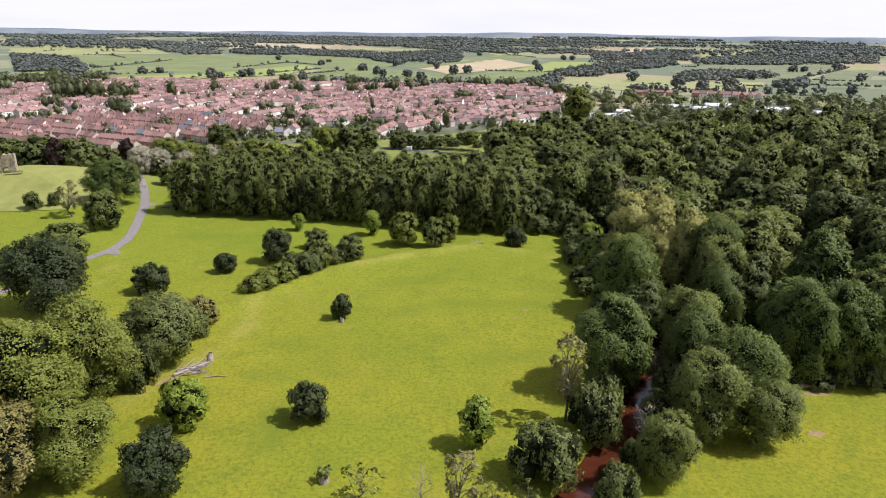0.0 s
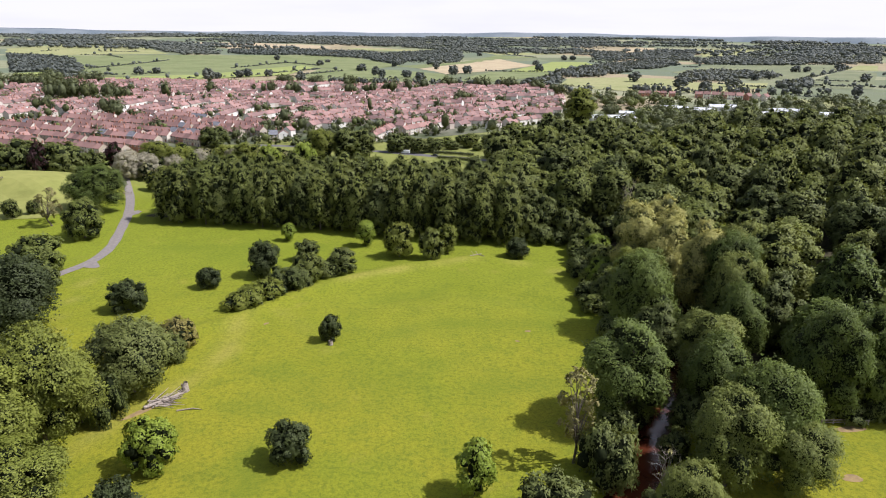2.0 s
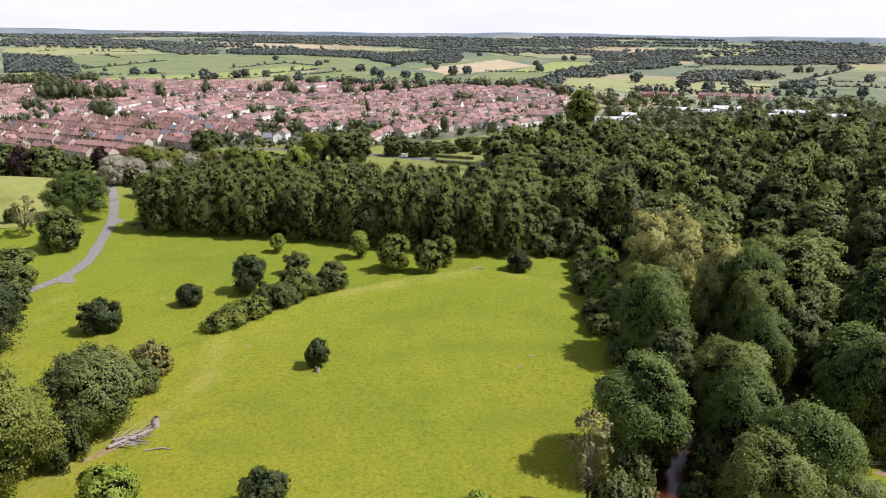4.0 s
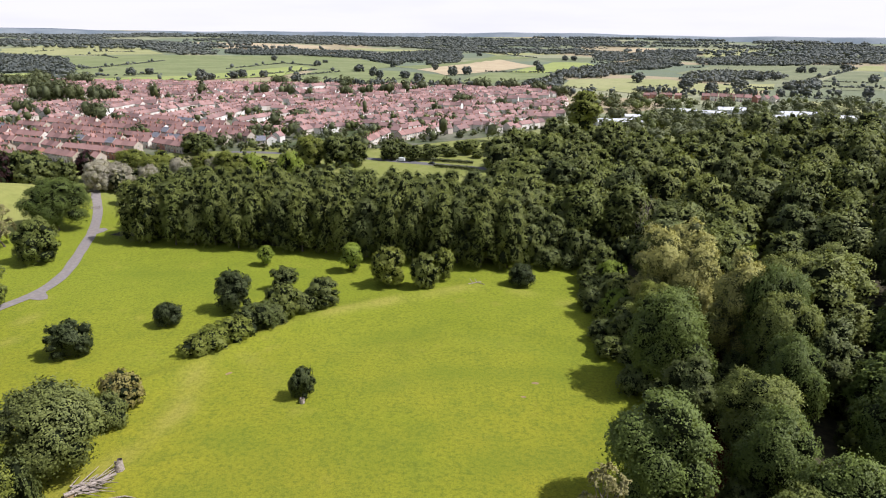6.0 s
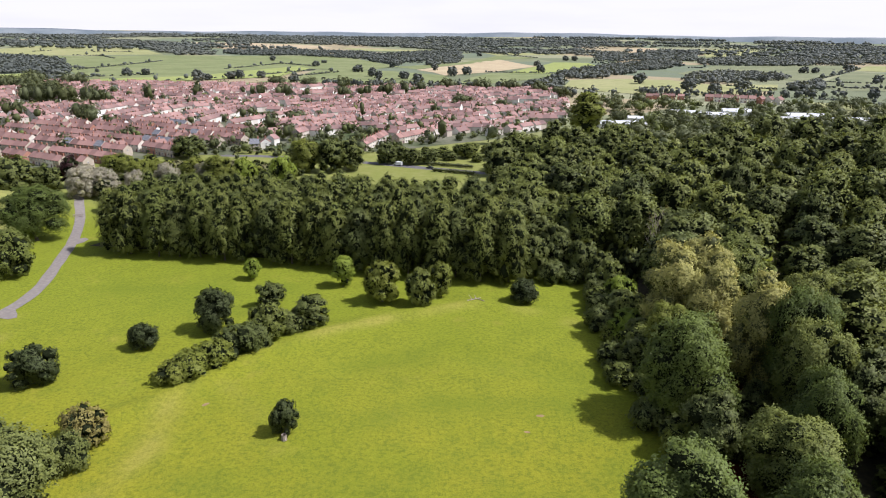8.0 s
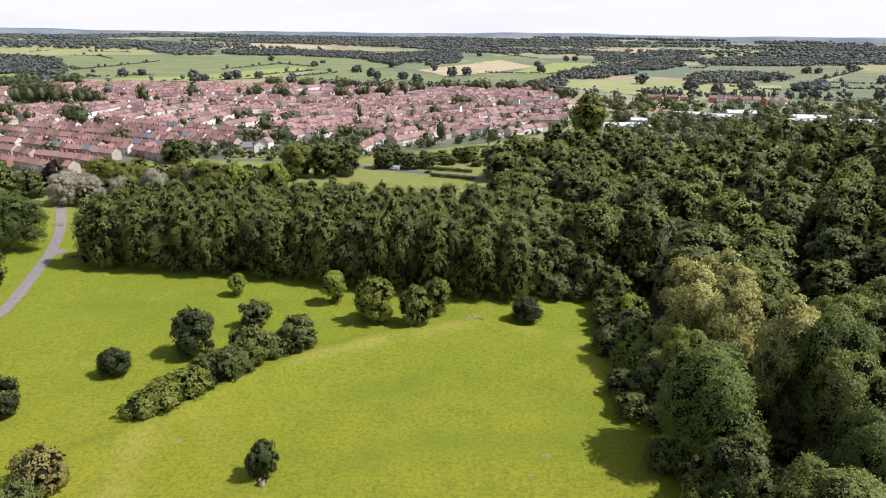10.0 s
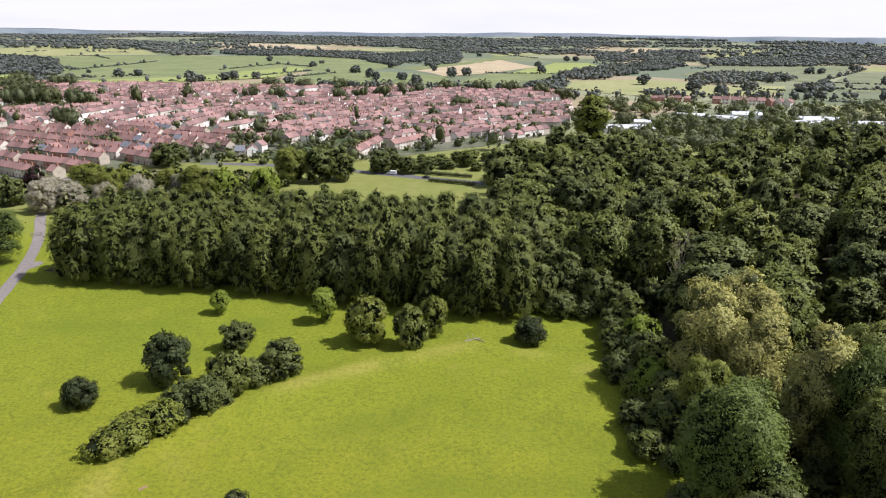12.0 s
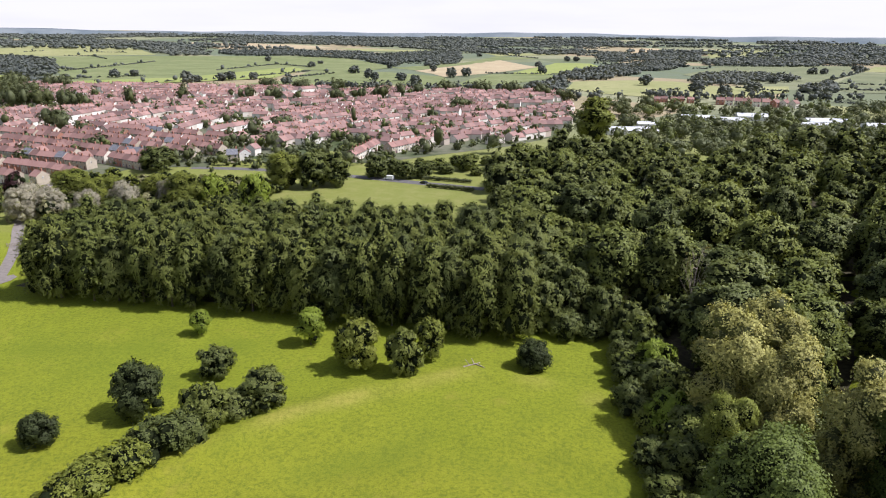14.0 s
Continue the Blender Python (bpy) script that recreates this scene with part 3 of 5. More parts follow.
def quick_mesh(name, chunks, material, inner=None):
    """One mesh from (corners, faces) chunks, with faces of three or four corners; inner: the material of every second chunk."""
    me = bpy.data.meshes.new(name)
    nv = sum(len(c[0]) for c in chunks)
    starts, totals, loops, base = [], [], [], 0
    at = 0
    for v, f in (c[:2] for c in chunks):
        k = f.shape[1]
        loops.append((f + base).ravel())
        starts.append(at + np.arange(len(f)) * k)
        totals.append(np.full(len(f), k))
        at += f.size
        base += len(v)
    me.vertices.add(nv)
    me.vertices.foreach_set("co", np.concatenate([c[0] for c in chunks]).astype(np.float32).ravel())
    me.loops.add(at)
    me.loops.foreach_set("vertex_index", np.concatenate(loops).astype(np.int32))
    me.polygons.add(sum(len(s) for s in starts))
    me.polygons.foreach_set("loop_start", np.concatenate(starts).astype(np.int32))
    me.materials.append(material)
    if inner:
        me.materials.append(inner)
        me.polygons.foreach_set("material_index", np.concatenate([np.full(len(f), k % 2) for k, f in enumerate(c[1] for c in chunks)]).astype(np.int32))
    me.update(calc_edges=True)
    if len(chunks[0]) > 2:
        me.normals_split_custom_set_from_vertices(np.concatenate([c[2] for c in chunks]))
    return me


def limb(p, q, r0, r1, sides=6):
    """A tapered branch from p to q."""
    p, q = np.array(p, float), np.array(q, float)
    w = (q - p) / (np.linalg.norm(q - p) + 1e-9)
    a = np.cross(w, (0.31, 0.95, 0.1) if abs(w[1]) < 0.8 else (1, 0, 0))
    a /= np.linalg.norm(a)
    b = np.cross(w, a)
    ring = [(math.cos(k * math.tau / sides), math.sin(k * math.tau / sides)) for k in range(sides)]
    v = np.array([p + r0 * (c * a + s * b) for c, s in ring] + [q + r1 * (c * a + s * b) for c, s in ring])
    f = np.array([(k, (k + 1) % sides, sides + (k + 1) % sides, sides + k) for k in range(sides)])
    return v, f


def trunk_mesh(rng, lobes, h, r, thick, material, limbs=9, twigs=0):
    chunks = []
    p = np.zeros(3)
    p[2] = -0.4
    top = 0.68 * h
    rad = thick
    chunks.append(limb(p, (0, 0, 0.5), thick * 1.5, thick, 8))
    p = np.array([0, 0, 0.5])
    spine = [p]
    for k in range(4):
        q = np.array([rng.normal() * 0.03 * h, rng.normal() * 0.03 * h, 0.5 + (top - 0.5) * (k + 1) / 4])
        chunks.append(limb(p, q, rad, rad * 0.72, 7))
        rad *= 0.72
        p = q
        spine.append(p)
    order = rng.permutation(len(lobes))[:limbs]
    for k in order:
        c = lobes[k, :3]
        base = spine[1 + int(rng.integers(0, 4))] * 1.0
        if base[2] > c[2]:
            base = spine[1]
        mid = base * 0.45 + c * 0.55 + np.array([0, 0, 0.04 * h])
        chunks.append(limb(base, mid, thick * 0.42, thick * 0.26, 5))
        chunks.append(limb(mid, c, thick * 0.26, thick * 0.1, 5))
        for _ in range(twigs):
            d = rng.normal(size=3)
            d[2] = abs(d[2]) * 0.8
            tip = c + d / np.linalg.norm(d) * lobes[k, 3] * rng.uniform(0.8, 1.5)
            chunks.append(limb(mid * 0.3 + c * 0.7, tip, thick * 0.11, thick * 0.03, 4))
    return quick_mesh("trunk", chunks, material)


KINDS = {}


def tree_kind(key, shape, h, r, n, leaf, material, thick, solid=0.8, limbs=9, twigs=0, variants=2, wood=None, inner=None):
    """Trees of one kind, as meshes of a trunk and a crown at a true size; plant() scales them to the place."""
    made = []
    for k in range(variants):
        rng = np.random.default_rng(sum(map(ord, key)) * 7 + k)
        lobes = crown_lobes(rng, shape, h, r)
        chunks = [leaf_cloud(rng, lobes, n, leaf, shape)]
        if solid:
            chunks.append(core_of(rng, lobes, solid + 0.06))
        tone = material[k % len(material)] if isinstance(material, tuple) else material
        # unless another is given, the core takes the painted shade tone
        made.append((quick_mesh("crown", chunks, tone, inner or SHADE_CORE), trunk_mesh(rng, lobes, h, r, thick, wood or BARK, limbs, twigs)))
    KINDS[key] = (h, r, made)


tree_kind("holly", "round", 9, 4.5, 9000, 0.17, LEAF_HOLLY, 0.22, 0.82)
tree_kind("park", "round", 12, 5.5, 7400, 0.243, (LEAF_MID, LEAF_WOOD, LEAF_MID), 0.28, 0.8, variants=3)
tree_kind("lone", "round", 12, 5.5, 8000, 0.23, LEAF_LIGHT, 0.25, 0.8)
tree_kind("dense", "round", 12, 5.5, 6600, 0.264, LEAF_WOOD, 0.28, 0.82)
tree_kind("grove", "forest", 18, 9, 20000, 0.24, LEAF_WOOD, 0.4, 0.82)
tree_kind("undergrowth", "bush", 7, 4.5, 1000, 0.42, LEAF_WOOD, 0.12, 0.85)
tree_kind("chestnut", "round", 10, 5, 8000, 0.22, LEAF_FRESH, 0.25, 0.72)
tree_kind("ash", "upright", 11, 3.6, 4600, 0.21, LEAF_FRESH, 0.2, 0.6)
tree_kind("bush", "bush", 7, 4.5, 4600, 0.2, LEAF_WOOD, 0.12, 0.8)
tree_kind("pale_bush", "bush", 7, 4.5, 4000, 0.23, LEAF_LIGHT, 0.12, 0.78)
tree_kind("brown_bush", "bush", 7, 4.5, 3800, 0.23, LEAF_RUSSET, 0.12, 0.78)
tree_kind("willow", "loose", 24, 9, 28000, 0.24, LEAF_LIGHT, 0.55, 0.72, 10, variants=3)
tree_kind("russet", "loose", 18, 8.4, 18000, 0.26, LEAF_RUSSET, 0.4, 0.76, 10, variants=1)
tree_kind("oak", "loose", 22, 11, 17000, 0.33, LEAF_HOLLY, 0.6, 0.78, 12)
tree_kind("maple", "loose", 22, 9, 30000, 0.22, LEAF_DEEP, 0.5, 0.8, 12)
tree_kind("alder", "loose", 22, 9, 28000, 0.22, (LEAF_MID, LEAF_DEEP), 0.45, 0.76, 12)
tree_kind("wood_near", "loose", 25, 9.5, 16000, 0.35, (LEAF_WOOD, LEAF_DEEP, LEAF_MID, LEAF_OLIVE, LEAF_WOOD), 0.4, 0.86, 7, variants=5)
tree_kind("wood_far", "forest", 25, 9.5, 9000, 0.42, (LEAF_WOOD, LEAF_MID, LEAF_OLIVE, LEAF_WOOD, LEAF_MID), 0.4, 0.88, 3, variants=5)
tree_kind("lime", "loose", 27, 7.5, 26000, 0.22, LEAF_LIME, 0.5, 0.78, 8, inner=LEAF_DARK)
tree_kind("beech", "tiered", 22, 6.5, 9000, 0.32, (LEAF_MID, LEAF_OLIVE, LEAF_MID, LEAF_WOOD), 0.4, 0.85, 4, variants=4)
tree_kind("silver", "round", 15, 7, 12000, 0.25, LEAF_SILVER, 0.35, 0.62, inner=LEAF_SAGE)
tree_kind("copper", "round", 16, 6, 3600, 0.42, LEAF_COPPER, 0.35, 0.82)
tree_kind("poplar", "upright", 26, 8, 7000, 0.5, LEAF_LIGHT, 0.5, 0.82)
tree_kind("field_tree", "round", 12, 5.5, 800, 0.75, LEAF_HAZED, 0.3, 0.84, 3, variants=3, inner=LEAF_HAZED)
tree_kind("sparse", "open", 18, 4, 2800, 0.26, LEAF_BROWN, 0.3, 0, 24, 3)
tree_kind("twiggy", "open", 10, 3.2, 700, 0.22, LEAF_LIGHT, 0.12, 0, 24, 4)
tree_kind("bare", "open", 10, 3.2, 60, 0.16, LEAF_BROWN, 0.13, 0, 24, 5, wood=BLEACHED)

LABELS = {"holly": "dark glossy rounded tree standing alone on the meadow", "park": "mid-green broadleaf tree on the meadow", "lone": "rounded yellow-green broadleaf tree on the meadow", "grove": "big dense dark green tree on the meadow", "undergrowth": "dark undergrowth between the trees of the wood", "dense": "dense dark green tree on the meadow",
          "chestnut": "bright green round young chestnut tree on the meadow", "ash": "pale green slender young tree on the meadow", "bush": "green bush growing down to the grass",
          "pale_bush": "pale green rounded bush on the meadow", "brown_bush": "brownish hawthorn bush on the meadow", "willow": "tall pale yellow-green willow with a loose crown",
          "russet": "russet-tinged field maple beside the meadow", "oak": "big dark green oak with a spreading crown", "maple": "big bright green maple on the river bank", "alder": "dark green alder leaning over the river",
          "wood_near": "dark green broadleaf tree of the wood", "wood_far": "dark green broadleaf tree deep in the wood", "lime": "tall lime tree covered in cream blossom",
          "beech": "dark green beech of the planted belt", "silver": "silvery grey-green willow behind the belt", "copper": "dark purple copper beech",
          "poplar": "tall dense green poplar beyond the wood", "field_tree": "dark field tree on the plain",
          "sparse": "half-dead tree with thin brownish foliage", "twiggy": "thin twiggy sapling with few leaves", "bare": "bare bleached dead tree"}
CATEGORY = {"undergrowth": "bush", "bush": "bush", "pale_bush": "bush", "brown_bush": "bush"}
count = {}


def plant(key, x, y, h, r, group="", label="", sink=0.0):
    """A tree of a kind, of that height and crown radius."""
    h0, r0, made = KINDS[key]
    k = count[key] = count.get(key, -1) + 1
    crown, trunk = made[k % len(made)]
    base = new(CATEGORY.get(key, "tree"))
    part("trunk", trunk, base)
    part("crown", crown, base)
    base.matrix_basis = pose(x, y, ground_z(x, y) - sink, 0, 0, (k * 137.5) % 360) @ Matrix.Diagonal((r / r0, r / r0, h / h0, 1))
    return tagged(base, label or LABELS[key], CATEGORY.get(key, "tree"), group)


for key, group, rows in (
        ("holly", "trees on the meadow", [(-33.5, 116, 8.6, 4.3), (-54.7, 93, 11.4, 5.6), (-99.6, 182, 9.1, 5.3), (-83.2, 200.5, 6.7, 3.5), (-69.5, 212, 12, 5.4), (14.1, 239, 7.6, 4.3)]),
        ("holly", "trees on the meadow", [(-37.5, 167, 7.3, 2.8)]),
        ("park", "trees on the meadow", [(-54.1, 209, 9.9, 5.0), (-59.9, 230, 7.6, 4.2), (-150.9, 247, 15.6, 7.3), (-142, 206, 14.1, 8.1), (-45.1, 218, 8.9, 5.1), (-16.4, 233.5, 11.3, 4.4)]),
        ("lone", "trees on the meadow", [(-28, 235.5, 13.2, 5.3), (-11.1, 242, 10.8, 3.9)]),
        ("grove", "trees on the meadow", [(-75.1, 138, 18.0, 9.2)]),
        ("dense", "trees on the meadow", [(-130.9, 193, 8.6, 4.1)]),
        ("chestnut", "trees on the meadow", [(-58.3, 112.5, 10.5, 4.9)]),
        ("ash", "trees on the meadow", [(0.5, 110, 11.6, 3.5), (-42.4, 248, 11.1, 3.8), (-72.3, 250.5, 7.7, 2.8)]),
        ("pale_bush", "bushes on the meadow", [(-68.6, 185, 4.8, 4.0), (-66, 188, 6.0, 4.8), (-62.6, 192.5, 6.8, 4.8)]),
        ("bush", "bushes on the meadow", [(-58.9, 199, 8.4, 5.2), (-55.5, 204, 7, 4.2), (-49.5, 214, 6, 3.8), (-73.6, 153, 8, 3.6), (24.7, 258, 7.6, 5), (30.5, 258.5, 6.2, 4.1), (-195.6, 269, 7.9, 3.7), (-188.6, 273, 6.7, 2.3), (-74.8, 127, 12.0, 3.7)]),
        ("brown_bush", "bushes on the meadow", [(-75.5, 161.5, 7.8, 4.6)]),
        ("willow", "trees beside the meadow", [(-82, 118, 25, 8.6), (-84, 103, 26, 9.3), (-80, 126, 15.9, 5.6), (-97, 110, 22, 8)]),
        ("russet", "trees beside the meadow", [(-80, 89, 18, 8.6)]),
        ("willow", "trees beside the meadow", [(-72.1, 96.1, 16.0, 7.5)]),
        ("oak", "trees beside the drive", [(-122.2, 167, 21, 11)]),
        ("dense", "trees behind the castle mound", [(-248, 352, 20, 12), (-226, 354, 20, 11), (-238, 360, 18, 9), (-262, 350, 19, 11), (-214, 362, 14, 7)]),
        ("copper", "", [(-207, 372, 16.4, 5.4), (-233, 345, 19, 5)]),
        ("silver", "willows behind the belt", [(-190, 356, 16, 7.1), (-178, 350, 14, 7.6), (-184, 343, 15, 6.6), (-166, 357, 13, 5.5), (-154.3, 366.8, 15.2, 6.2), (-141, 380, 13, 5)]),
        ("sparse", "", [(-174, 262, 16, 5), (19, 119.7, 20.6, 3.6)]),
        ("maple", "trees beside the drive", [(-168, 285, 22, 10.8)]),
        ("maple", "trees on the river bank", [(30.7, 134.5, 23, 9)]),
        ("bush", "bushes on the river bank", [(24.1, 115.5, 12.2, 5.3), (13.2, 101, 11.8, 6), (24.2, 93.5, 9, 3.7), (34.6, 137, 7.3, 3.9)]),
        ("alder", "trees on the river bank", [(45, 115, 20, 6.8), (53, 120, 22.5, 7.4), (56.5, 114, 15, 5.6), (48.5, 134, 21.5, 6.6), (52.5, 150, 19.1, 7.5), (59, 126, 15.8, 5.6), (34, 100.5, 15, 4.6)]),
        ("bush", "bushes on the river bank", [(28, 127, 8, 3.8), (43.5, 131, 10, 4.2), (38.5, 123, 6.5, 3.2), (38, 149, 11, 4.8), (30, 104.5, 6, 2.8), (17.5, 107, 6, 3), (11, 88, 6, 3.5), (53.5, 137, 11, 5), (55, 160, 12, 5)]),
        ("maple", "trees of the wood", [(73, 141, 26, 7.4), (84, 142, 25, 6.9), (96, 142, 24, 7.4)]),
        ("wood_near", "trees of the wood", [(44, 164, 14.6, 5.2)]),
        ("alder", "trees of the wood", [(43, 178, 24, 8.8), (66, 174, 26, 7), (69, 187, 27, 7), (76, 199, 27, 7), (62, 161, 22, 6)]),
        ("bush", "bushes on the river bank", [(36.5, 174, 7, 4.2), (52, 170, 8, 4.5), (60, 181, 7, 3.5), (63, 207, 9, 4.4), (68.5, 214, 9, 4.5), (72, 223, 9, 4.5), (77, 233, 9, 4.5), (66, 199, 8, 4), (63.5, 187, 7, 3.5), (69.5, 207, 8, 4), (55, 181, 8, 4)]),
        ("lime", "lime trees in the wood", [(49.5, 212.5, 28, 7.6), (64, 193, 29.5, 6.8), (56.5, 205, 26, 6.5), (60, 221, 27.5, 7)]),
        ("willow", "trees of the wood", [(44.6, 198, 19, 5.2)]),
        ("bare", "dead trees by the river", [(57.5, 262, 27, 4.5)]),
        ("twiggy", "saplings by the river", [(-18.3, 90.7, 9, 3.8), (3.5, 88.8, 8.8, 2.9), (9, 88.5, 8.8, 2.5)]),
        ("sparse", "saplings by the river", [(-1.6, 89.8, 13.2, 3)]),
        ("bare", "dead trees by the river", [(-8.2, 89.4, 10.6, 2.8), (33, 111, 11, 3)]),
        ("willow", "trees behind the belt", [(-189.5, 386.8, 15.6, 7.9), (-131.8, 376.2, 17, 7.6), (-172.3, 373.6, 15, 6.3), (-174.9, 395, 11.1, 5.4), (-149, 385, 14, 6)]),
        ("chestnut", "trees behind the belt", [(-120.2, 379.8, 15.5, 5.7), (-95.9, 366, 20.3, 6.6)]),
        ("willow", "trees behind the belt", [(-100.9, 420.5, 20, 8.6)]),
        ("dense", "trees along the road", [(-85.8, 424.9, 20, 8.7), (-76.2, 430.9, 17.9, 8.8), (-184, 458, 15, 9.5), (-57, 454, 12.5, 6.6), (-49, 458, 11, 6), (-41, 453, 10, 5.5), (-32, 457, 9.5, 5.5)]),
        ("park", "trees along the road", [(-8, 479, 10, 6.5), (-20, 470, 6, 5), (-24, 482, 7, 5), (-2, 466, 5, 4), (8, 484, 8, 6), (14, 474, 7, 5), (-14, 492, 7, 5), (-30, 476, 6.5, 4.5), (-36, 486, 6, 4), (4, 497, 6, 4.5), (20, 490, 8, 6), (-5, 505, 6, 4)]),
        ("poplar", "", [(84, 602, 33, 14)])):
    for x, y, h, r in rows:
        plant(key, x, y, h, r, group)

# the planted belt of beeches across the meadow
rng = random.Random(5)
for row in range(5):
    for k in range(19):
        u = k / 18
        x = -139.5 + 150.5 * u + rng.uniform(-1.6, 1.6) + row * 1.2
        y = 273.5 - 8 * u * 1.2 - 9 * u * u + row * 8.6 + rng.uniform(-1.4, 1.4)
        if x < -138.5 + row * 2.5 or (row == 4 and k % 2):
            continue
        plant("beech", x, y, rng.uniform(21.5, 25.5) + row * 0.4 + 1.6 * u, rng.uniform(4.7, 6.0), "beeches of the belt")

for k in range(22):
    u = k / 21
    plant("beech", -84 + 102 * u + rng.uniform(-2.5, 2.5), 317 + (k % 2) * 10 - 6 * u + rng.uniform(-2.5, 2.5), rng.uniform(18, 22), rng.uniform(4.8, 6.4), "beeches of the belt", "lower pale green beech at the back of the belt")


# the wood on the rising ground beyond the river
def in_wood(x, y):
    if y < 140 or x > 0.64 * y + 45 or river_distance(x, y) < 6:
        return False
    if y < 162 and x < 66:
        return False
    west = 50 if y < 232 else 48 if y < 260 else 22 if y < 300 else 8 if y < 425 else 8 + (y - 425) * 0.55
    north = 500 - max(0, x - 55) * 1.3
    return x > west and y < max(north, 428)


rng = random.Random(11)
deep = []
odd = 0.0
y = 141.0
while y < 505:
    odd = 9.3 - odd
    x = 8.0 + odd + rng.uniform(0, 2)
    while x < 330:
        px, py = x + rng.uniform(-2.8, 2.8), y + rng.uniform(-2.8, 2.8)
        x += 18.6
        if not in_wood(px, py) or min(math.hypot(px - a, py - b) for a, b in ((49.5, 212.5), (64, 193), (56.5, 205), (60, 221), (43, 178), (73, 141), (84, 142), (96, 142))) < 6.5:
            continue
        r = rng.uniform(6.6, 10.2)
        h = (rng.uniform(9.0, 19.5) + r * 0.95) * (0.82 if px < 58 and py < 260 else 1)
        if py < 235:
            plant("wood_near" if rng.random() < 0.85 else "maple", px, py, h, r, "trees of the wood")
        elif py < 345:
            plant("wood_far", px, py, h, r, "trees of the wood")
        else:
            deep.append((px, py, h, r))
    y += 16.6


def tree_stuff(name, rows, material, n, leaf, label, category, lobes_n=9):
    """Many trees too far off to tell apart, as one mesh."""
    rng = np.random.default_rng(len(rows))
    chunks = []
    for x, y, h, r in rows:
        z = ground_z(x, y)
        if lobes_n >= 8:
            lobes = crown_lobes(rng, "forest", h, r)
        else:
            lobes = np.array([(0, 0, h * 0.52, r * 0.85, h * 0.46)] + [(r * rng.uniform(-0.5, 0.5), r * rng.uniform(-0.5, 0.5), h * rng.uniform(0.4, 0.75), r * 0.5, h * 0.25) for _ in range(lobes_n)])
        full = lobes_n >= 8
        leaves = n if full or n < 60 else int(n * max(0.5, (r / 4.5) ** 1.5))
        v, f, turned = leaf_cloud(rng, lobes, leaves, leaf, "forest" if full else "bush", 0 if n > 60 else n // 2)
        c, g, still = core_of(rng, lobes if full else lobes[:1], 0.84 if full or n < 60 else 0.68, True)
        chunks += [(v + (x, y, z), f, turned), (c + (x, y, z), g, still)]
    # full crowns get the core with shade painted in, small ones don't
    return tagged(new(name, quick_mesh(name, chunks, material, SHADE_CORE if full else None)), label, category, kind="stuff")


tree_stuff("woodland", deep[::2], LEAF_WOOD, 4600, 0.48, "dark green tree tops of the deep wood", "wood", 9)
tree_stuff("woodland", deep[1::2], LEAF_MID, 4600, 0.48, "mid-green tree tops of the deep wood", "wood", 9)

# lower growth along the edges of the wood
rng = random.Random(41)
for k in range(16):
    y = 163 + k * 6.2
    plant(rng.choice(("bush", "park", "dense", "pale_bush")), (33.5 if 192 < y < 245 else 38.5) + rng.uniform(0, 3), y + rng.uniform(-2, 2), rng.uniform(4, 7), rng.uniform(3.2, 4.4), "growth at the edge of the wood", "small tree at the edge of the wood")
for k in range(9):
    plant(rng.choice(("park", "dense", "chestnut")), 40.5 + rng.uniform(-1, 1.5), 196 + k * 6.3 + rng.uniform(-1.5, 1.5), rng.uniform(9, 12.5), rng.uniform(4.2, 5.2), "growth at the edge of the wood", "small tree at the edge of the wood")
for x, y, h, r in ((17, 262, 15, 6), (25, 268, 17, 6.5), (34, 262, 14, 5.5), (40, 255, 12, 5), (20, 275, 19, 6.5), (33, 274, 18, 6.5), (37, 247, 8, 3.8)):
    plant("dense", x, y, h, r, "growth at the edge of the wood", "dark tree where the belt meets the wood")
for k in range(9):
    plant("bush", 66 + k * 5.6 + rng.uniform(-1.5, 1.5), 139.5 + rng.uniform(-0.8, 0.8), rng.uniform(4, 8), rng.uniform(2.8, 4), "growth at the edge of the wood", "dark bush under the edge of the wood")

for k in range(46):
    x, y = rng.uniform(48, 150), rng.uniform(146, 235)
    if in_wood(x, y):
        plant("undergrowth", x, y, rng.uniform(6, 10), rng.uniform(4, 5.6), "undergrowth of the wood", "dark undergrowth between the trees of the wood")

for x, y in ((52, 268), (58, 265), (56, 274), (50, 262), (47, 272)):
    plant("undergrowth", x, y, 10, 4.6, "undergrowth of the wood")

# scrub and small trees behind the belt
rng = random.Random(17)
behind = {0: [], 1: [], 2: []}
for j in range(15):
    for k in range(14):
        x, y = -218 + k * 9 + rng.uniform(-3.5, 3.5), 318 + j * 9.4 + rng.uniform(-3.5, 3.5)
        if x < -178 - (y - 330) * 0.5 + 9 or x < -190 and y < 362 or x > -102 and y < 408 or x > -92 or y > 428:
            continue
        behind[rng.choice((0, 1, 1, 1, 2, 2))].append((x, y, rng.uniform(4.5, 8.5) + 2 * (y < 350), rng.uniform(3.6, 5.6)))
for k, (material, words) in enumerate(((LEAF_SAGE, "grey-green"), (LEAF_OLIVE, "olive green"), (LEAF_LIGHT, "yellow-green"))):
    tree_stuff("scrub", behind[k], material, 700, 0.47, words + " scrub between the belt and the town", "scrub", 9)


# ---- the town ----
def box(x0, x1, y0, y1, z0, z1):
    v = np.array([(x0, y0, z0), (x1, y0, z0), (x1, y1, z0), (x0, y1, z0), (x0, y0, z1), (x1, y0, z1), (x1, y1, z1), (x0, y1, z1)], float)
    return v, np.array([(0, 3, 2, 1), (4, 5, 6, 7), (0, 1, 5, 4), (1, 2, 6, 5), (2, 3, 7, 6), (3, 0, 4, 7)])


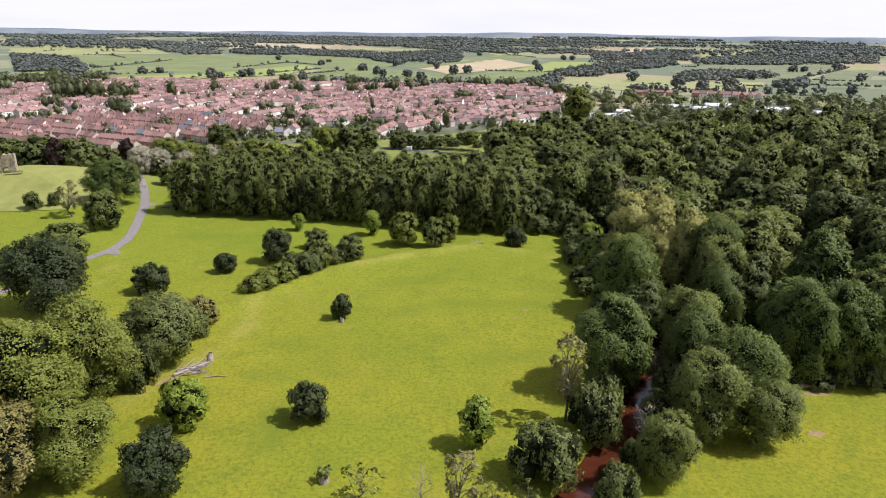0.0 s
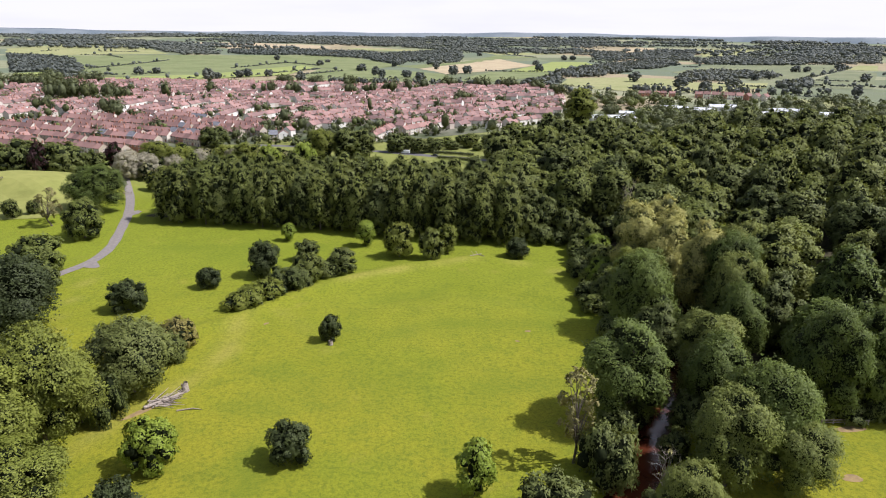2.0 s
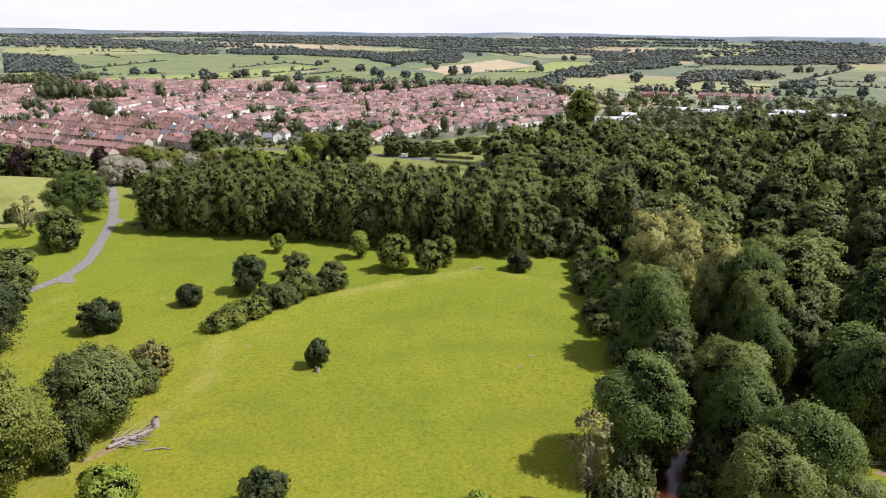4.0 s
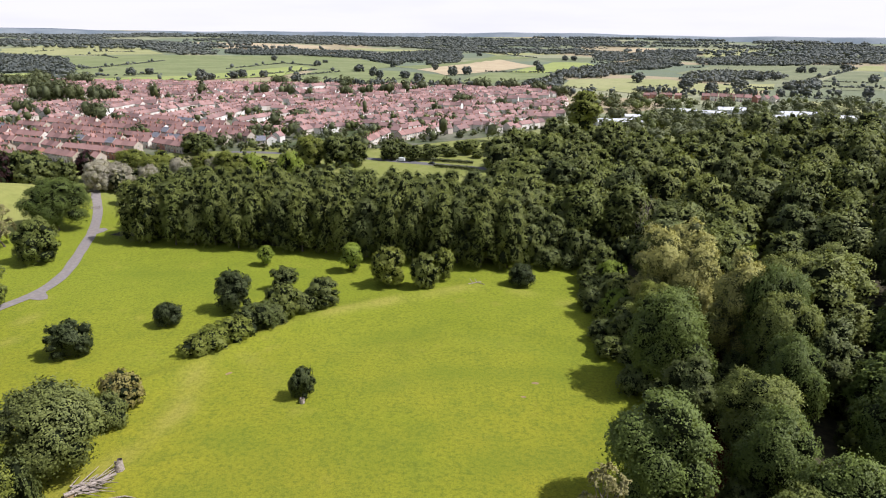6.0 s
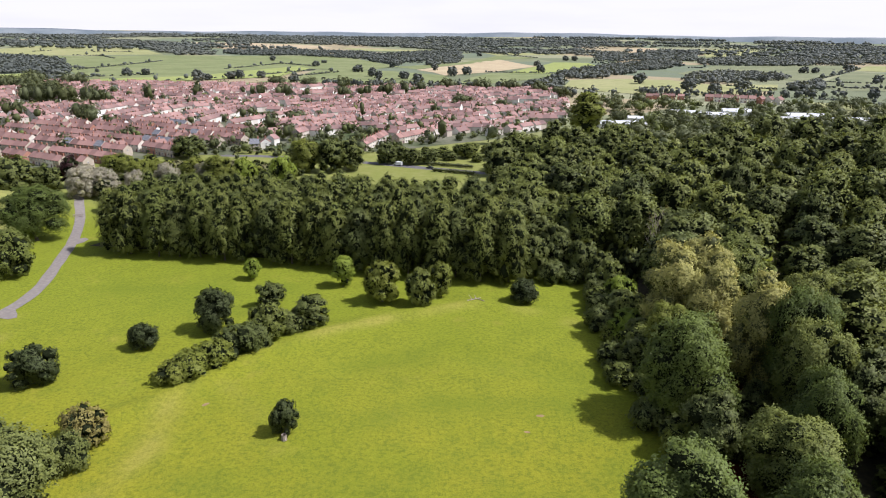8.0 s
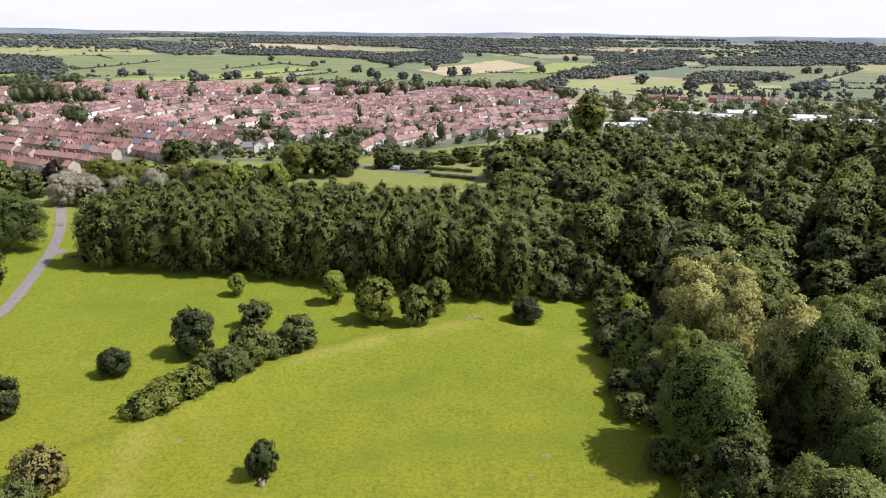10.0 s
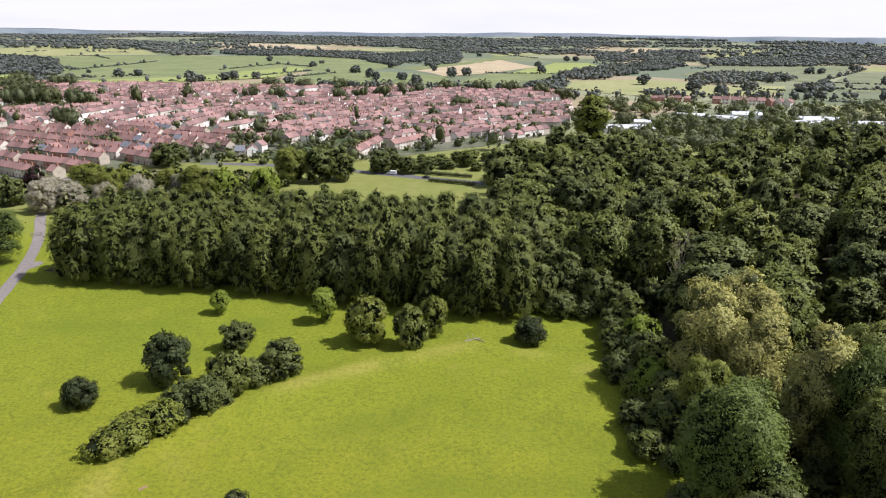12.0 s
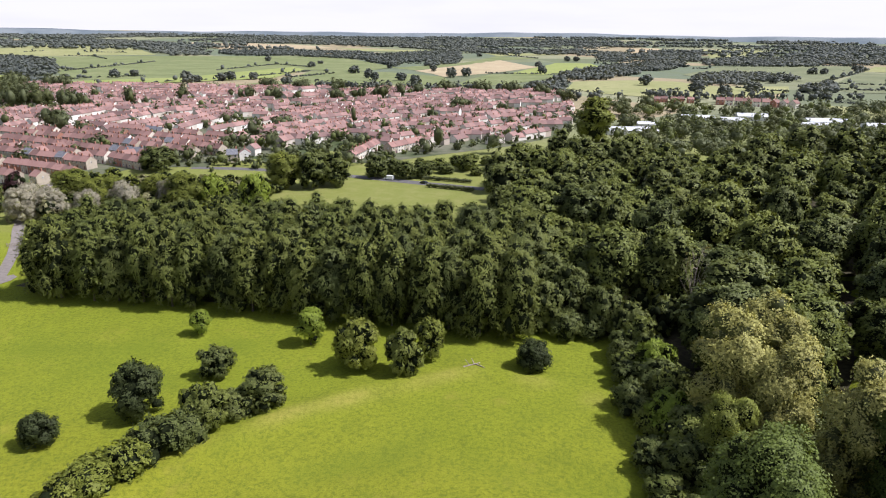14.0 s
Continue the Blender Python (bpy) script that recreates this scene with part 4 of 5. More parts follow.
def gable_walls(w, d, eave, ridge):
    """Four walls with pointed gables at both ends of the ridge, which runs along x."""
    a, b = w / 2, d / 2
    v = np.array([(-a, -b, -0.4), (a, -b, -0.4), (a, b, -0.4), (-a, b, -0.4), (-a, -b, eave), (a, -b, eave), (a, b, eave), (-a, b, eave), (-a, 0, ridge), (a, 0, ridge)], float)
    return v, [(0, 1, 5, 4), (2, 3, 7, 6), (1, 2, 6, 9, 5), (3, 0, 4, 8, 7)]


def gable_roof(w, d, eave, ridge, over=0.3, thick=0.22):
    """Two pitched slabs with eaves and verges."""
    a, b = w / 2 + 0.06, d / 2 + over
    low = eave - over * (ridge - eave) / (d / 2)
    v = []
    for x in (-a, a):
        v += [(x, -b, low), (x, 0, ridge), (x, b, low), (x, -b, low + thick), (x, 0, ridge + thick), (x, b, low + thick)]
    f = [(3, 9, 10, 4), (4, 10, 11, 5), (1, 7, 6, 0), (2, 8, 7, 1), (0, 6, 9, 3), (5, 11, 8, 2), (0, 3, 4, 1), (1, 4, 5, 2), (7, 10, 9, 6), (8, 11, 10, 7)]
    return np.array(v, float), f


def plain(name, v, f, *materials, slots=None):
    return mesh_of(name, v, f, materials, slots)


def joined(name, chunks, material):
    v, f, at = [], [], 0
    for cv, cf in chunks:
        v += list(cv)
        f += [tuple(i + at for i in g) for g in cf]
        at += len(cv)
    return mesh_of(name, v, f, [material])


def window_mesh(w, h):
    """A dark pane set back in a white frame with a deeper sill, facing -y, all of one piece."""
    a, t = w / 2, 0.1
    v = [(-a, 0.05, 0), (a, 0.05, 0), (a, 0.05, h), (-a, 0.05, h), (-a, -0.07, 0), (a, -0.07, 0), (a, -0.07, h), (-a, -0.07, h),
         (-a + t, -0.07, t), (a - t, -0.07, t), (a - t, -0.07, h - t), (-a + t, -0.07, h - t), (-a + t, -0.01, t), (a - t, -0.01, t), (a - t, -0.01, h - t), (-a + t, -0.01, h - t)]
    f = []
    for k in range(4):
        j = (k + 1) % 4
        f += [(k, j, 4 + j, 4 + k), (4 + k, 4 + j, 8 + j, 8 + k), (8 + k, 8 + j, 12 + j, 12 + k)]
    return mesh_of("window", v, f + [(12, 13, 14, 15)], [WHITE, GLASS], [0] * 12 + [1])


WINDOW, SMALL_WINDOW = window_mesh(1.15, 1.25), window_mesh(0.8, 1.0)
DOOR_MESH = joined("door", [box(-0.5, 0.5, -0.05, 0.05, 0, 2.05)], DOOR)


def chimney_mesh(x, ridge, big=1.0):
    return joined("chimney", [box(x - 0.45 * big, x + 0.45 * big, -0.32, 0.32, ridge - 0.9, ridge + 1.1), box(x - 0.52 * big, x + 0.52 * big, -0.39, 0.39, ridge + 1.1, ridge + 1.25),
                              box(x - 0.3, x - 0.08, -0.12, 0.12, ridge + 1.25, ridge + 1.7), box(x + 0.08, x + 0.3, -0.12, 0.12, ridge + 1.25, ridge + 1.7)], WALLS[3])


def house_kind(w, d, eave, ridge, wall, roof, label, chimney_at=0.4, gable_window=True, storeys=2):
    """A house with its ridge along x and its front towards -y."""
    base = new("house")
    v, f = gable_walls(w, d, eave, ridge)
    part("wall", plain("wall", v, f, wall), base)
    v, f = gable_roof(w, d, eave, ridge)
    part("roof", plain("roof", v, f, roof), base)
    if chimney_at is not None:
        part("chimney", chimney_mesh(w * chimney_at, ridge), base)
    n = max(2, round(w / 3.2))
    for s in range(storeys):
        for k in range(n):
            x = (k + 0.5) * w / n - w / 2
            if s == 0 and k == n // 2:
                ob = part("door", DOOR_MESH, base)
                ob.location = (x, -d / 2 - 0.03, 0)
                continue
            ob = part("window", WINDOW, base)
            ob.location = (x, -d / 2 - 0.02, 0.9 + s * 2.4)
    if gable_window:
        for side in (-1, 1):
            ob = part("window", SMALL_WINDOW, base)
            ob.matrix_basis = pose(side * (w / 2 + 0.02), -0.2, 0.9 + (storeys - 1) * 2.4, 0, 0, 90 * side)
    return tagged(base, label, "house", "houses of the town")


KINDS_OF_HOUSE = [house_kind(6.0, 7.2, 4.7, 7.2, WALLS[0], PANTILE, "limestone terraced house with a red pantile roof"),
                  house_kind(6.8, 7.5, 4.6, 7.4, WALLS[1], PANTILE, "cream rendered house with a red pantile roof"),
                  house_kind(5.6, 6.9, 4.7, 7.1, WALLS[2], PANTILE, "white rendered terraced house with a red pantile roof"),
                  house_kind(7.6, 7.1, 4.6, 7.0, WALLS[3], PANTILE, "red brick house with a red pantile roof", 0.0),
                  house_kind(6.6, 7.4, 5.0, 7.7, WALLS[0], SLATE, "limestone house with a grey slate roof"),
                  house_kind(8.6, 6.8, 2.6, 5.2, WALLS[1], PANTILE, "low cream bungalow with a red pantile roof", 0.3, True, 1)]
WIDTHS = [6.0, 6.8, 5.6, 7.6, 6.6, 8.6]
for ob in KINDS_OF_HOUSE:
    ob.matrix_basis = pose(0, 0, 0)
used = set()
far_walls, far_roofs, far_stacks = [], [], []
placed = []


def put_house(kind, x, y, turn, near):
    placed.append((x, y))
    if near:
        if kind not in used:
            used.add(kind)
            ob = KINDS_OF_HOUSE[kind]
            ob.matrix_basis = pose(x, y, ground_z(x, y) + 0.1, 0, 0, turn)
        else:
            copy_thing(KINDS_OF_HOUSE[kind], pose(x, y, ground_z(x, y) + 0.1, 0, 0, turn))
        return
    w, d, eave, ridge = ((6.0, 7.2, 4.7, 7.2), (6.8, 7.5, 4.6, 7.4), (5.6, 6.9, 4.7, 7.1), (7.6, 7.1, 4.6, 7.0), (6.6, 7.4, 5.0, 7.7), (8.6, 6.8, 2.6, 5.2))[kind]
    c, s = math.cos(radians(turn)), math.sin(radians(turn))
    m = np.array([(c, s, 0), (-s, c, 0), (0, 0, 1)])
    off = np.array((x, y, ground_z(x, y) + 0.1))
    for store, (v, f) in ((far_walls, gable_walls(w, d, eave, ridge)), (far_roofs, gable_roof(w, d, eave, ridge)), (far_stacks, box(w * 0.35, w * 0.35 + 0.9, -0.35, 0.35, ridge - 0.8, ridge + 1.3))):
        store.append((v @ m + off, f))


def right_edge(y):
    return float(np.interp(y, [410, 440, 456, 480, 560, 616, 700, 860, 1044], [-222, -216, -165, -90, -14, 52, 80, 100, 112]))


# the terraces above the road, and the white house with its grey-roofed neighbour
for (x, y), turn, kinds in (((-81, 497), 81, (0, 1, 1, 0, 2, 1, 0, 1)), ((-62, 531), 59, (0, 1, 0, 1, 0, 0, 1))):
    for kind in kinds:
        w = WIDTHS[kind]
        put_house(kind, x + math.cos(radians(turn)) * w / 2, y + math.sin(radians(turn)) * w / 2, turn, True)
        x, y = x + math.cos(radians(turn)) * w, y + math.sin(radians(turn)) * w
put_house(4, -152.5, 490, 20, True)
put_house(2, -147, 497, 110, True)
# big trees and clumps between the roofs, each with a width over which it spreads
OLD_TOWN_TREES = ((-459, 742, 21, 33), (-426, 635, 17, 14), (-385, 585, 12, 7), (-387, 616, 13, 7), (-412, 750, 19, 21), (-332, 600, 18, 17), (-366, 782, 20, 14), (-349, 856, 17, 12), (-448, 853, 13, 9), (-410, 815, 12, 7), (-171, 580, 15, 8), (-175, 542, 9, 5),
                  (-307, 592, 8, 8), (-271, 854, 18, 13), (-242, 859, 18, 13), (-219, 657, 10, 7), (-560, 880, 17, 30), (-620, 820, 17, 26), (-640, 940, 16, 34), (-520, 800, 16, 18))
ESTATE_TREES = ((-213, 864, 15, 7), (-251, 889, 14, 9), (-167, 858, 16, 13), (-148, 891, 16, 13), (-125, 912, 16, 13), (-106, 949, 16, 14), (-87, 971, 16, 13), (-107, 648, 20, 4), (-95, 565, 9, 5), (-23, 813, 12, 17), (-29, 544, 16, 6), (9, 538, 14, 8), (-120, 544, 9, 4),
                (-142, 535, 12, 8), (-167, 639, 10, 11), (22, 784, 10, 8), (-84, 579, 6, 4), (-70, 594, 6, 5), (-143, 598, 7, 4), (-112, 588, 10, 3), (-39, 658, 8, 4), (-45, 797, 8, 5))
TOWN_EDGE_TREES = ((-300, 1030, 14, 16), (-250, 1010, 15, 16), (-200, 1020, 14, 18), (-50, 1010, 15, 18), (0, 1020, 15, 18), (40, 1010, 15, 18), (75, 980, 15, 16), (100, 930, 15, 14), (-655, 1003, 18, 24), (-590, 1000, 16, 22), (-700, 940, 16, 24))
rng = random.Random(23)
taken = {}


def free(x, y, gap):
    near = (taken.get((int(x // 8) + i, int(y // 8) + j), ()) for i in (-1, 0, 1) for j in (-1, 0, 1))
    return all(math.hypot(x - a, y - b) > gap for cell in near for a, b in cell)


def terrace(x, y, turn, n, kinds, mixed=0.3):
    """A row of n houses that starts at x, y and runs along turn, left out where the town ends or another house stands."""
    c, d = math.cos(radians(turn)), math.sin(radians(turn))
    kind = rng.choice(kinds)
    flip = rng.choice((0, 180))
    for k in range(n):
        kk = rng.choice(kinds) if rng.random() < mixed else kind
        w = WIDTHS[kk]
        px, py = x + c * w / 2, y + d * w / 2
        x, y = x + c * w, y + d * w
        if px > right_edge(py) or px < -0.86 * py - 30 or py < 418 or py > 1035 or (-175 < px < -95 and py < 482) or (py < 462 and px > -218):
            continue
        if not free(px, py, 5.3) or any(math.hypot(px - a, py - b) < e + 2 for a, b, _, e in OLD_TOWN_TREES + ESTATE_TREES) or min(math.hypot(px - a, py - b) for a, b in placed[:17]) < 12:
            continue
        taken.setdefault((int(px // 8), int(py // 8)), []).append((px, py))
        put_house(kk, px, py, turn + (flip if py > 600 else 0), py < 600 and len(placed) < 310)


OLD, ESTATE = (0, 0, 1, 2, 0, 3, 0, 1, 3, 1, 0, 4), (1, 3, 3, 5, 3, 0)
# short rows towards the meadow, then long streets that run up through the old town
for j in range(10):
    x, y = -404 + 7 * j, 466 + 17.5 * j + rng.uniform(-2, 2)
    while x < -190:
        n, turn = rng.choice((3, 4, 5, 6)), rng.uniform(-30, -17)
        terrace(x, y, turn, n, OLD, 0.35)
        if rng.random() < 0.3:
            terrace(x + 3, y + 5, turn + 88, 1, OLD)
        x, y = x + n * 5.9 + rng.choice((1, 3, 7)), y - n * 2.6
for k in range(19):
    x, y, turn = -640 + k * 27, (590 if -430 < -640 + k * 27 < -190 else 505) + rng.uniform(-12, 12), 80 + rng.uniform(-11, 11)
    while y < 705:
        n = rng.choice((4, 5, 6, 8))
        terrace(x, y, turn, n, OLD)
        y += n * 6.3 + rng.choice((2, 4, 9))
        x += math.cos(radians(turn)) * n * 6.3
        if rng.random() < 0.3:
            terrace(x - 8, y + 3, rng.uniform(-20, 5), 3, OLD)
            y += 13
# streets of pairs and short rows: the new estate and the far side
for k in range(54):
    x, y, turn = -980 + k * 22, 555.0 + rng.uniform(0, 12), 50 + rng.uniform(-4, 4)
    while y < 1030:
        n = rng.choice((2, 2, 2, 3, 4))
        cross = rng.random() < 0.4
        if x > -178 or y > 700:
            terrace(x, y, rng.uniform(-20, 12) if cross else turn + rng.uniform(-9, 9), n, ESTATE if x > -200 or rng.random() < 0.4 else OLD, 0.12)
        step = 12 if cross else n * 6.8 + rng.choice((5, 8, 12))
        x, y = x + math.cos(radians(turn)) * step, y + math.sin(radians(turn)) * step
for k, ob in enumerate(KINDS_OF_HOUSE):
    if k not in used:
        put_house(k, -300 + 14 * k, 640, 4, True)


def stuff_mesh(name, chunks, material, label, category):
    return tagged(new(name, joined(name, chunks, material)), label, category, kind="stuff")


stuff_mesh("house_walls", far_walls, WALL_FAR, "pale stone and rendered walls of the far town houses", "houses")
stuff_mesh("house_roofs", far_roofs, PANTILE_FAR, "red pantile roofs of the far town houses", "houses")
stuff_mesh("house_chimneys", far_stacks, WALLS[3], "brick chimneys of the far town houses", "chimneys")

# garden trees between the houses
cells = set((int(a // 9), int(b // 9)) for a, b in placed)
rng = random.Random(31)
gardens = {0: [], 1: [], 2: []}
n = 0
while n < 1500:
    y = rng.uniform(430, 1050) if n < 300 else rng.uniform(470, 820)
    x = rng.uniform(-0.8 * y - 20, right_edge(y) + 10)
    old = x < -190 and y < 700
    if (int(x // 9), int(y // 9)) in cells and rng.random() < 0.8 or old and rng.random() < 0.45:
        continue
    big = rng.random() < (0.08 if old else 0.2)
    gardens[rng.choice((0, 0, 0, 1, 2))].append((x, y, rng.uniform(8, 11) if big else rng.uniform(2.5, 6), rng.uniform(3.5, 5.5) if big else rng.uniform(1.6, 3.2)))
    n += 1


# long low sheds and a pink-roofed row beyond the wood
def shed(x, y, w, d, eave, ridge, turn, wall, roof, label):
    base = new("shed")
    v, f = gable_walls(w, d, eave, ridge)
    part("wall", plain("wall", v, f, wall), base)
    v, f = gable_roof(w, d, eave, ridge, 0.4, 0.2)
    part("roof", plain("roof", v, f, roof), base)
    n = int(w / 6)
    for k in range(n):
        ob = part("window", WINDOW, base)
        ob.location = ((k + 0.5) * w / n - w / 2, -d / 2 - 0.02, eave * 0.35)
    base.matrix_basis = pose(x, y, ground_z(x, y), 0, 0, turn)
    return tagged(base, label, "shed", "sheds beyond the wood")


for x, y, w, d, eave, ridge, turn in ((122, 652, 42, 26, 3.6, 5.2, 4), (150, 690, 26, 16, 3.6, 5, -8), (205, 742, 30, 14, 4, 6, -14), (232, 726, 22, 14, 4, 6, -14), (290, 702, 30, 18, 3.8, 5.4, -6), (318, 726, 40, 20, 4, 6.5, -6), (352, 700, 30, 16, 4, 6, -6), (262, 760, 28, 14, 4, 6.5, -10)):
    shed(x, y, w, d, eave, ridge, turn, WALLS[2], SHEET, "long low shed with a pale sheet metal roof")
for k in range(9):
    put = KINDS_OF_HOUSE[1 if k % 3 else 3]
    copy_thing(put, pose(283 + k * 9.2, 912 - k * 3.4, 0.1, 0, 0, -20 if k < 6 else 35) @ Matrix.Diagonal((1.25, 1.2, 1.2, 1)))
for k in range(5):
    copy_thing(KINDS_OF_HOUSE[3], pose(212 + k * 10, 925 + (k % 2) * 6, 0.1, 0, 0, -8))
rng = random.Random(8)
for k in range(620):
    y = rng.uniform(470, 900) if k % 4 else rng.uniform(610, 700)
    x = rng.uniform(95 + (y - 600) * 0.08 if y > 520 else 75, 0.64 * y + 40)
    if any(abs(x - a) < 20 and -24 < y - b < 14 for a, b in ((122, 652), (150, 690), (205, 742), (232, 726), (290, 702), (318, 726), (352, 700))) or y > 870 and x > 200:
        continue
    gardens[rng.choice((0, 1, 2, 0))].append((x, y, rng.uniform(7, 14), rng.uniform(5, 8.5)))
for trees in (OLD_TOWN_TREES, ESTATE_TREES, TOWN_EDGE_TREES):
    for cx, cy, h, wide in trees:
        n = max(1, round((wide / 6.5) ** 2 * 1.1))
        for k in range(n):
            a, d = rng.uniform(0, math.tau), max(0.0, wide - 6) * math.sqrt(rng.random())
            gardens[0 if k % 3 else 1].append((cx + d * math.cos(a), cy + d * 0.7 * math.sin(a), h * rng.uniform(0.95, 1.3), min(wide, rng.uniform(5.6, 8.6))))
for k, (material, words) in enumerate(((LEAF_GARDEN, "dark green"), (LEAF_DARK, "deep green"), (LEAF_WOOD, "green"))):
    tree_stuff("garden_trees", gardens[k], material, 190, 0.62, words + " garden trees between the houses", "trees", 4)


# ---- the plain: woods, hedges and single trees ----
def inside(p, ring):
    hit = False
    for (ax, ay), (bx, by) in zip(ring, ring[1:] + ring[:1]):
        if (ay > p[1]) != (by > p[1]) and p[0] < ax + (bx - ax) * (p[1] - ay) / (by - ay):
            hit = not hit
    return hit


rng = random.Random(77)
WOODS = []
WOODS.append(([(-1347, 1882), (-1256, 1892), (-1076, 1747), (-813, 1359), (-637, 1053), (-676, 1033), (-816, 1257), (-870, 1224)], 12))
WOODS.append(([(-2092, 2914), (-1913, 2874), (-1756, 3219), (-1518, 3073), (-1288, 2908), (-1075, 2577), (-916, 2378), (-817, 2180), (-974, 2122), (-1233, 2508), (-1475, 2706), (-1708, 2707), (-1719, 2398)], 18))
WOODS.append(([(-923, 2461), (-696, 2557), (-437, 2489), (-337, 2359), (-204, 2632), (-88, 2678), (-61, 2018), (-135, 1758), (-217, 1733), (-367, 2095), (-605, 2225), (-817, 2180)], 14))
WOODS.append(([(-1409, 3274), (-1153, 4220), (-631, 3946), (-151, 3341), (-14, 3028), (337, 2916), (560, 2759), (504, 2484), (218, 2594), (-12, 2612), (-384, 3028), (-854, 3132), (-1162, 3094)], 19))
WOODS.append(([(-1261, 4572), (-22, 4285), (656, 4027), (523, 3205), (-16, 3264), (-452, 3559), (-1246, 4556)], 30))
WOODS.append(([(68, 1128), (101, 1198), (160, 1482), (273, 1757), (385, 1973), (613, 2240), (532, 1917), (325, 1544), (219, 1344), (154, 1313), (115, 1067), (78, 1027)], 10))
WOODS.append(([(387, 1400), (494, 1585), (593, 1589), (612, 1434), (482, 1293), (343, 1209)], 13))
WOODS.append(([(519, 1229), (614, 1322), (499, 1058), (440, 992), (451, 1080)], 10))
WOODS.append(([(603, 2271), (874, 2488), (1340, 2410), (1151, 2071), (842, 1967), (622, 1990)], 17))
WOODS.append(([(-2763, 3846), (-1983, 4305), (-1641, 3771), (-2009, 3414), (-2354, 3277)], 34))
WOODS.append(([(403, 2592), (531, 2617), (706, 2914), (878, 2921), (712, 2398), (469, 2144), (358, 2190)], 20))
WOODS.append(([(1554, 3834), (1995, 3585), (1468, 2641), (1234, 2690)], 30))
for ring, step in WOODS:
    x0, x1 = min(p[0] for p in ring), max(p[0] for p in ring)
    y0, y1 = min(p[1] for p in ring), max(p[1] for p in ring)
    rows = []
    y = y0
    while y < y1:
        x = x0
        while x < x1:
            p = (x + rng.uniform(-0.9, 0.9) * step, y + rng.uniform(-0.9, 0.9) * step)
            if inside(p, ring) and noise.noise((p[0] * 0.009, p[1] * 0.009, 2.0)) > -0.22:
                rows.append((*p, rng.uniform(6, 11.5), step * rng.uniform(0.5, 0.85)))
            x += step
        y += step
    tree_stuff("far_wood", rows, LEAF_HAZED, 14, 3.0, "dark green wood between the fields of the plain", "wood", 2)

# hedgerows with trees along field edges
rows = []
for line in ([(-817, 1357), (-825, 1524), (-855, 1833)], [(-1218, 2017), (-1132, 2017), (-1022, 1895)], [(-677, 1156), (-651, 1208), (-602, 1275)], [(-587, 1028), (-540, 1072), (-485, 1153), (-421, 1247), (-360, 1503)], [(-1275, 2221), (-1143, 2240)],
             [(-550, 1477), (-534, 1610), (-515, 1776), (-396, 1651)], [(638, 1993), (1028, 2038)], [(387, 1216), (456, 1113)], [(419, 989), (491, 893)], [(634, 1388), (978, 1883)], [(621, 1337), (711, 1285)], [(9, 2668), (177, 2329)], [(6, 1507), (172, 1484)],
             [(-59, 1148), (-13, 1134)], [(-1428, 2148), (-1419, 2236)], [(-344, 1267), (-295, 1427)]):
    for (ax, ay), (bx, by) in zip(line, line[1:]):
        n = int(math.hypot(bx - ax, by - ay) / 5)
        for k in range(n):
            u = (k + rng.uniform(-0.3, 0.3)) / n
            tall = rng.random() < 0.1
            if rng.random() < 0.85:
                rows.append((ax + (bx - ax) * u + rng.uniform(-2, 2), ay + (by - ay) * u + rng.uniform(-2, 2), rng.uniform(7, 13) if tall else rng.uniform(2, 3.6), rng.uniform(4, 7) if tall else rng.uniform(2.4, 3.6)))
for k in range(84):
    a, d = rng.uniform(-0.62, 0.52), 1150 * 4.0 ** rng.random()
    cx, cy, way, n = d * math.sin(a), d * math.cos(a), rng.choice((0.3, 1.9, 0.2, -0.2, 0.1)), rng.randint(6, 40)
    if any(inside((cx + math.cos(way) * 40 * k, cy + math.sin(way) * 40 * k), ring) for ring in GREEN_FIELDS + BRIGHT_FIELDS + TAN_FIELDS + YELLOW_FIELDS[:2] for k in range(5)):
        continue
    gap = 4.5 + d / 800
    for i in range(n):
        rows.append((cx + math.cos(way) * gap * i + rng.uniform(-2, 2), cy + math.sin(way) * gap * i + rng.uniform(-2, 2), rng.uniform(8, 14) if rng.random() < 0.25 else rng.uniform(3, 5), rng.uniform(3.5, 6)))
rows = [q for q in rows if math.hypot(q[0], q[1]) < 4600]
tree_stuff("hedgerow", rows, LEAF_HAZED, 6, 2.0, "hedgerows with scattered trees between the fields", "hedge", 2)
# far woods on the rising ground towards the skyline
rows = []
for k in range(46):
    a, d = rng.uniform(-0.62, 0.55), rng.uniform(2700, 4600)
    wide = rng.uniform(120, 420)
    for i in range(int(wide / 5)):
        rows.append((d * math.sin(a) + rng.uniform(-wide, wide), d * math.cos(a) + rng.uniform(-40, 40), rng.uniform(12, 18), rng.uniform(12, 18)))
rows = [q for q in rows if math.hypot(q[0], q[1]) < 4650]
tree_stuff("far_wood", rows, LEAF_HAZED, 8, 4.0, "dark belts of woodland towards the skyline", "wood", 2)
FIELD_TREES = ((-624, 1214, 15, 9), (-610, 1253, 13, 8), (-738, 1315, 8, 4), (-451, 1106, 20, 11), (-454, 1148, 12, 8), (-427, 1180, 14, 9), (-417, 1201, 15, 8), (-387, 1220, 14, 8), (-585, 1926, 16, 9), (-396, 1651, 14, 9), (-421, 1842, 9, 8), (-256, 1439, 16, 11),
               (-204, 1298, 18, 8), (-182, 1236, 16, 7), (-213, 1649, 22, 8), (-59, 1349, 19, 10), (-31, 1394, 18, 10), (-106, 1547, 17, 8))
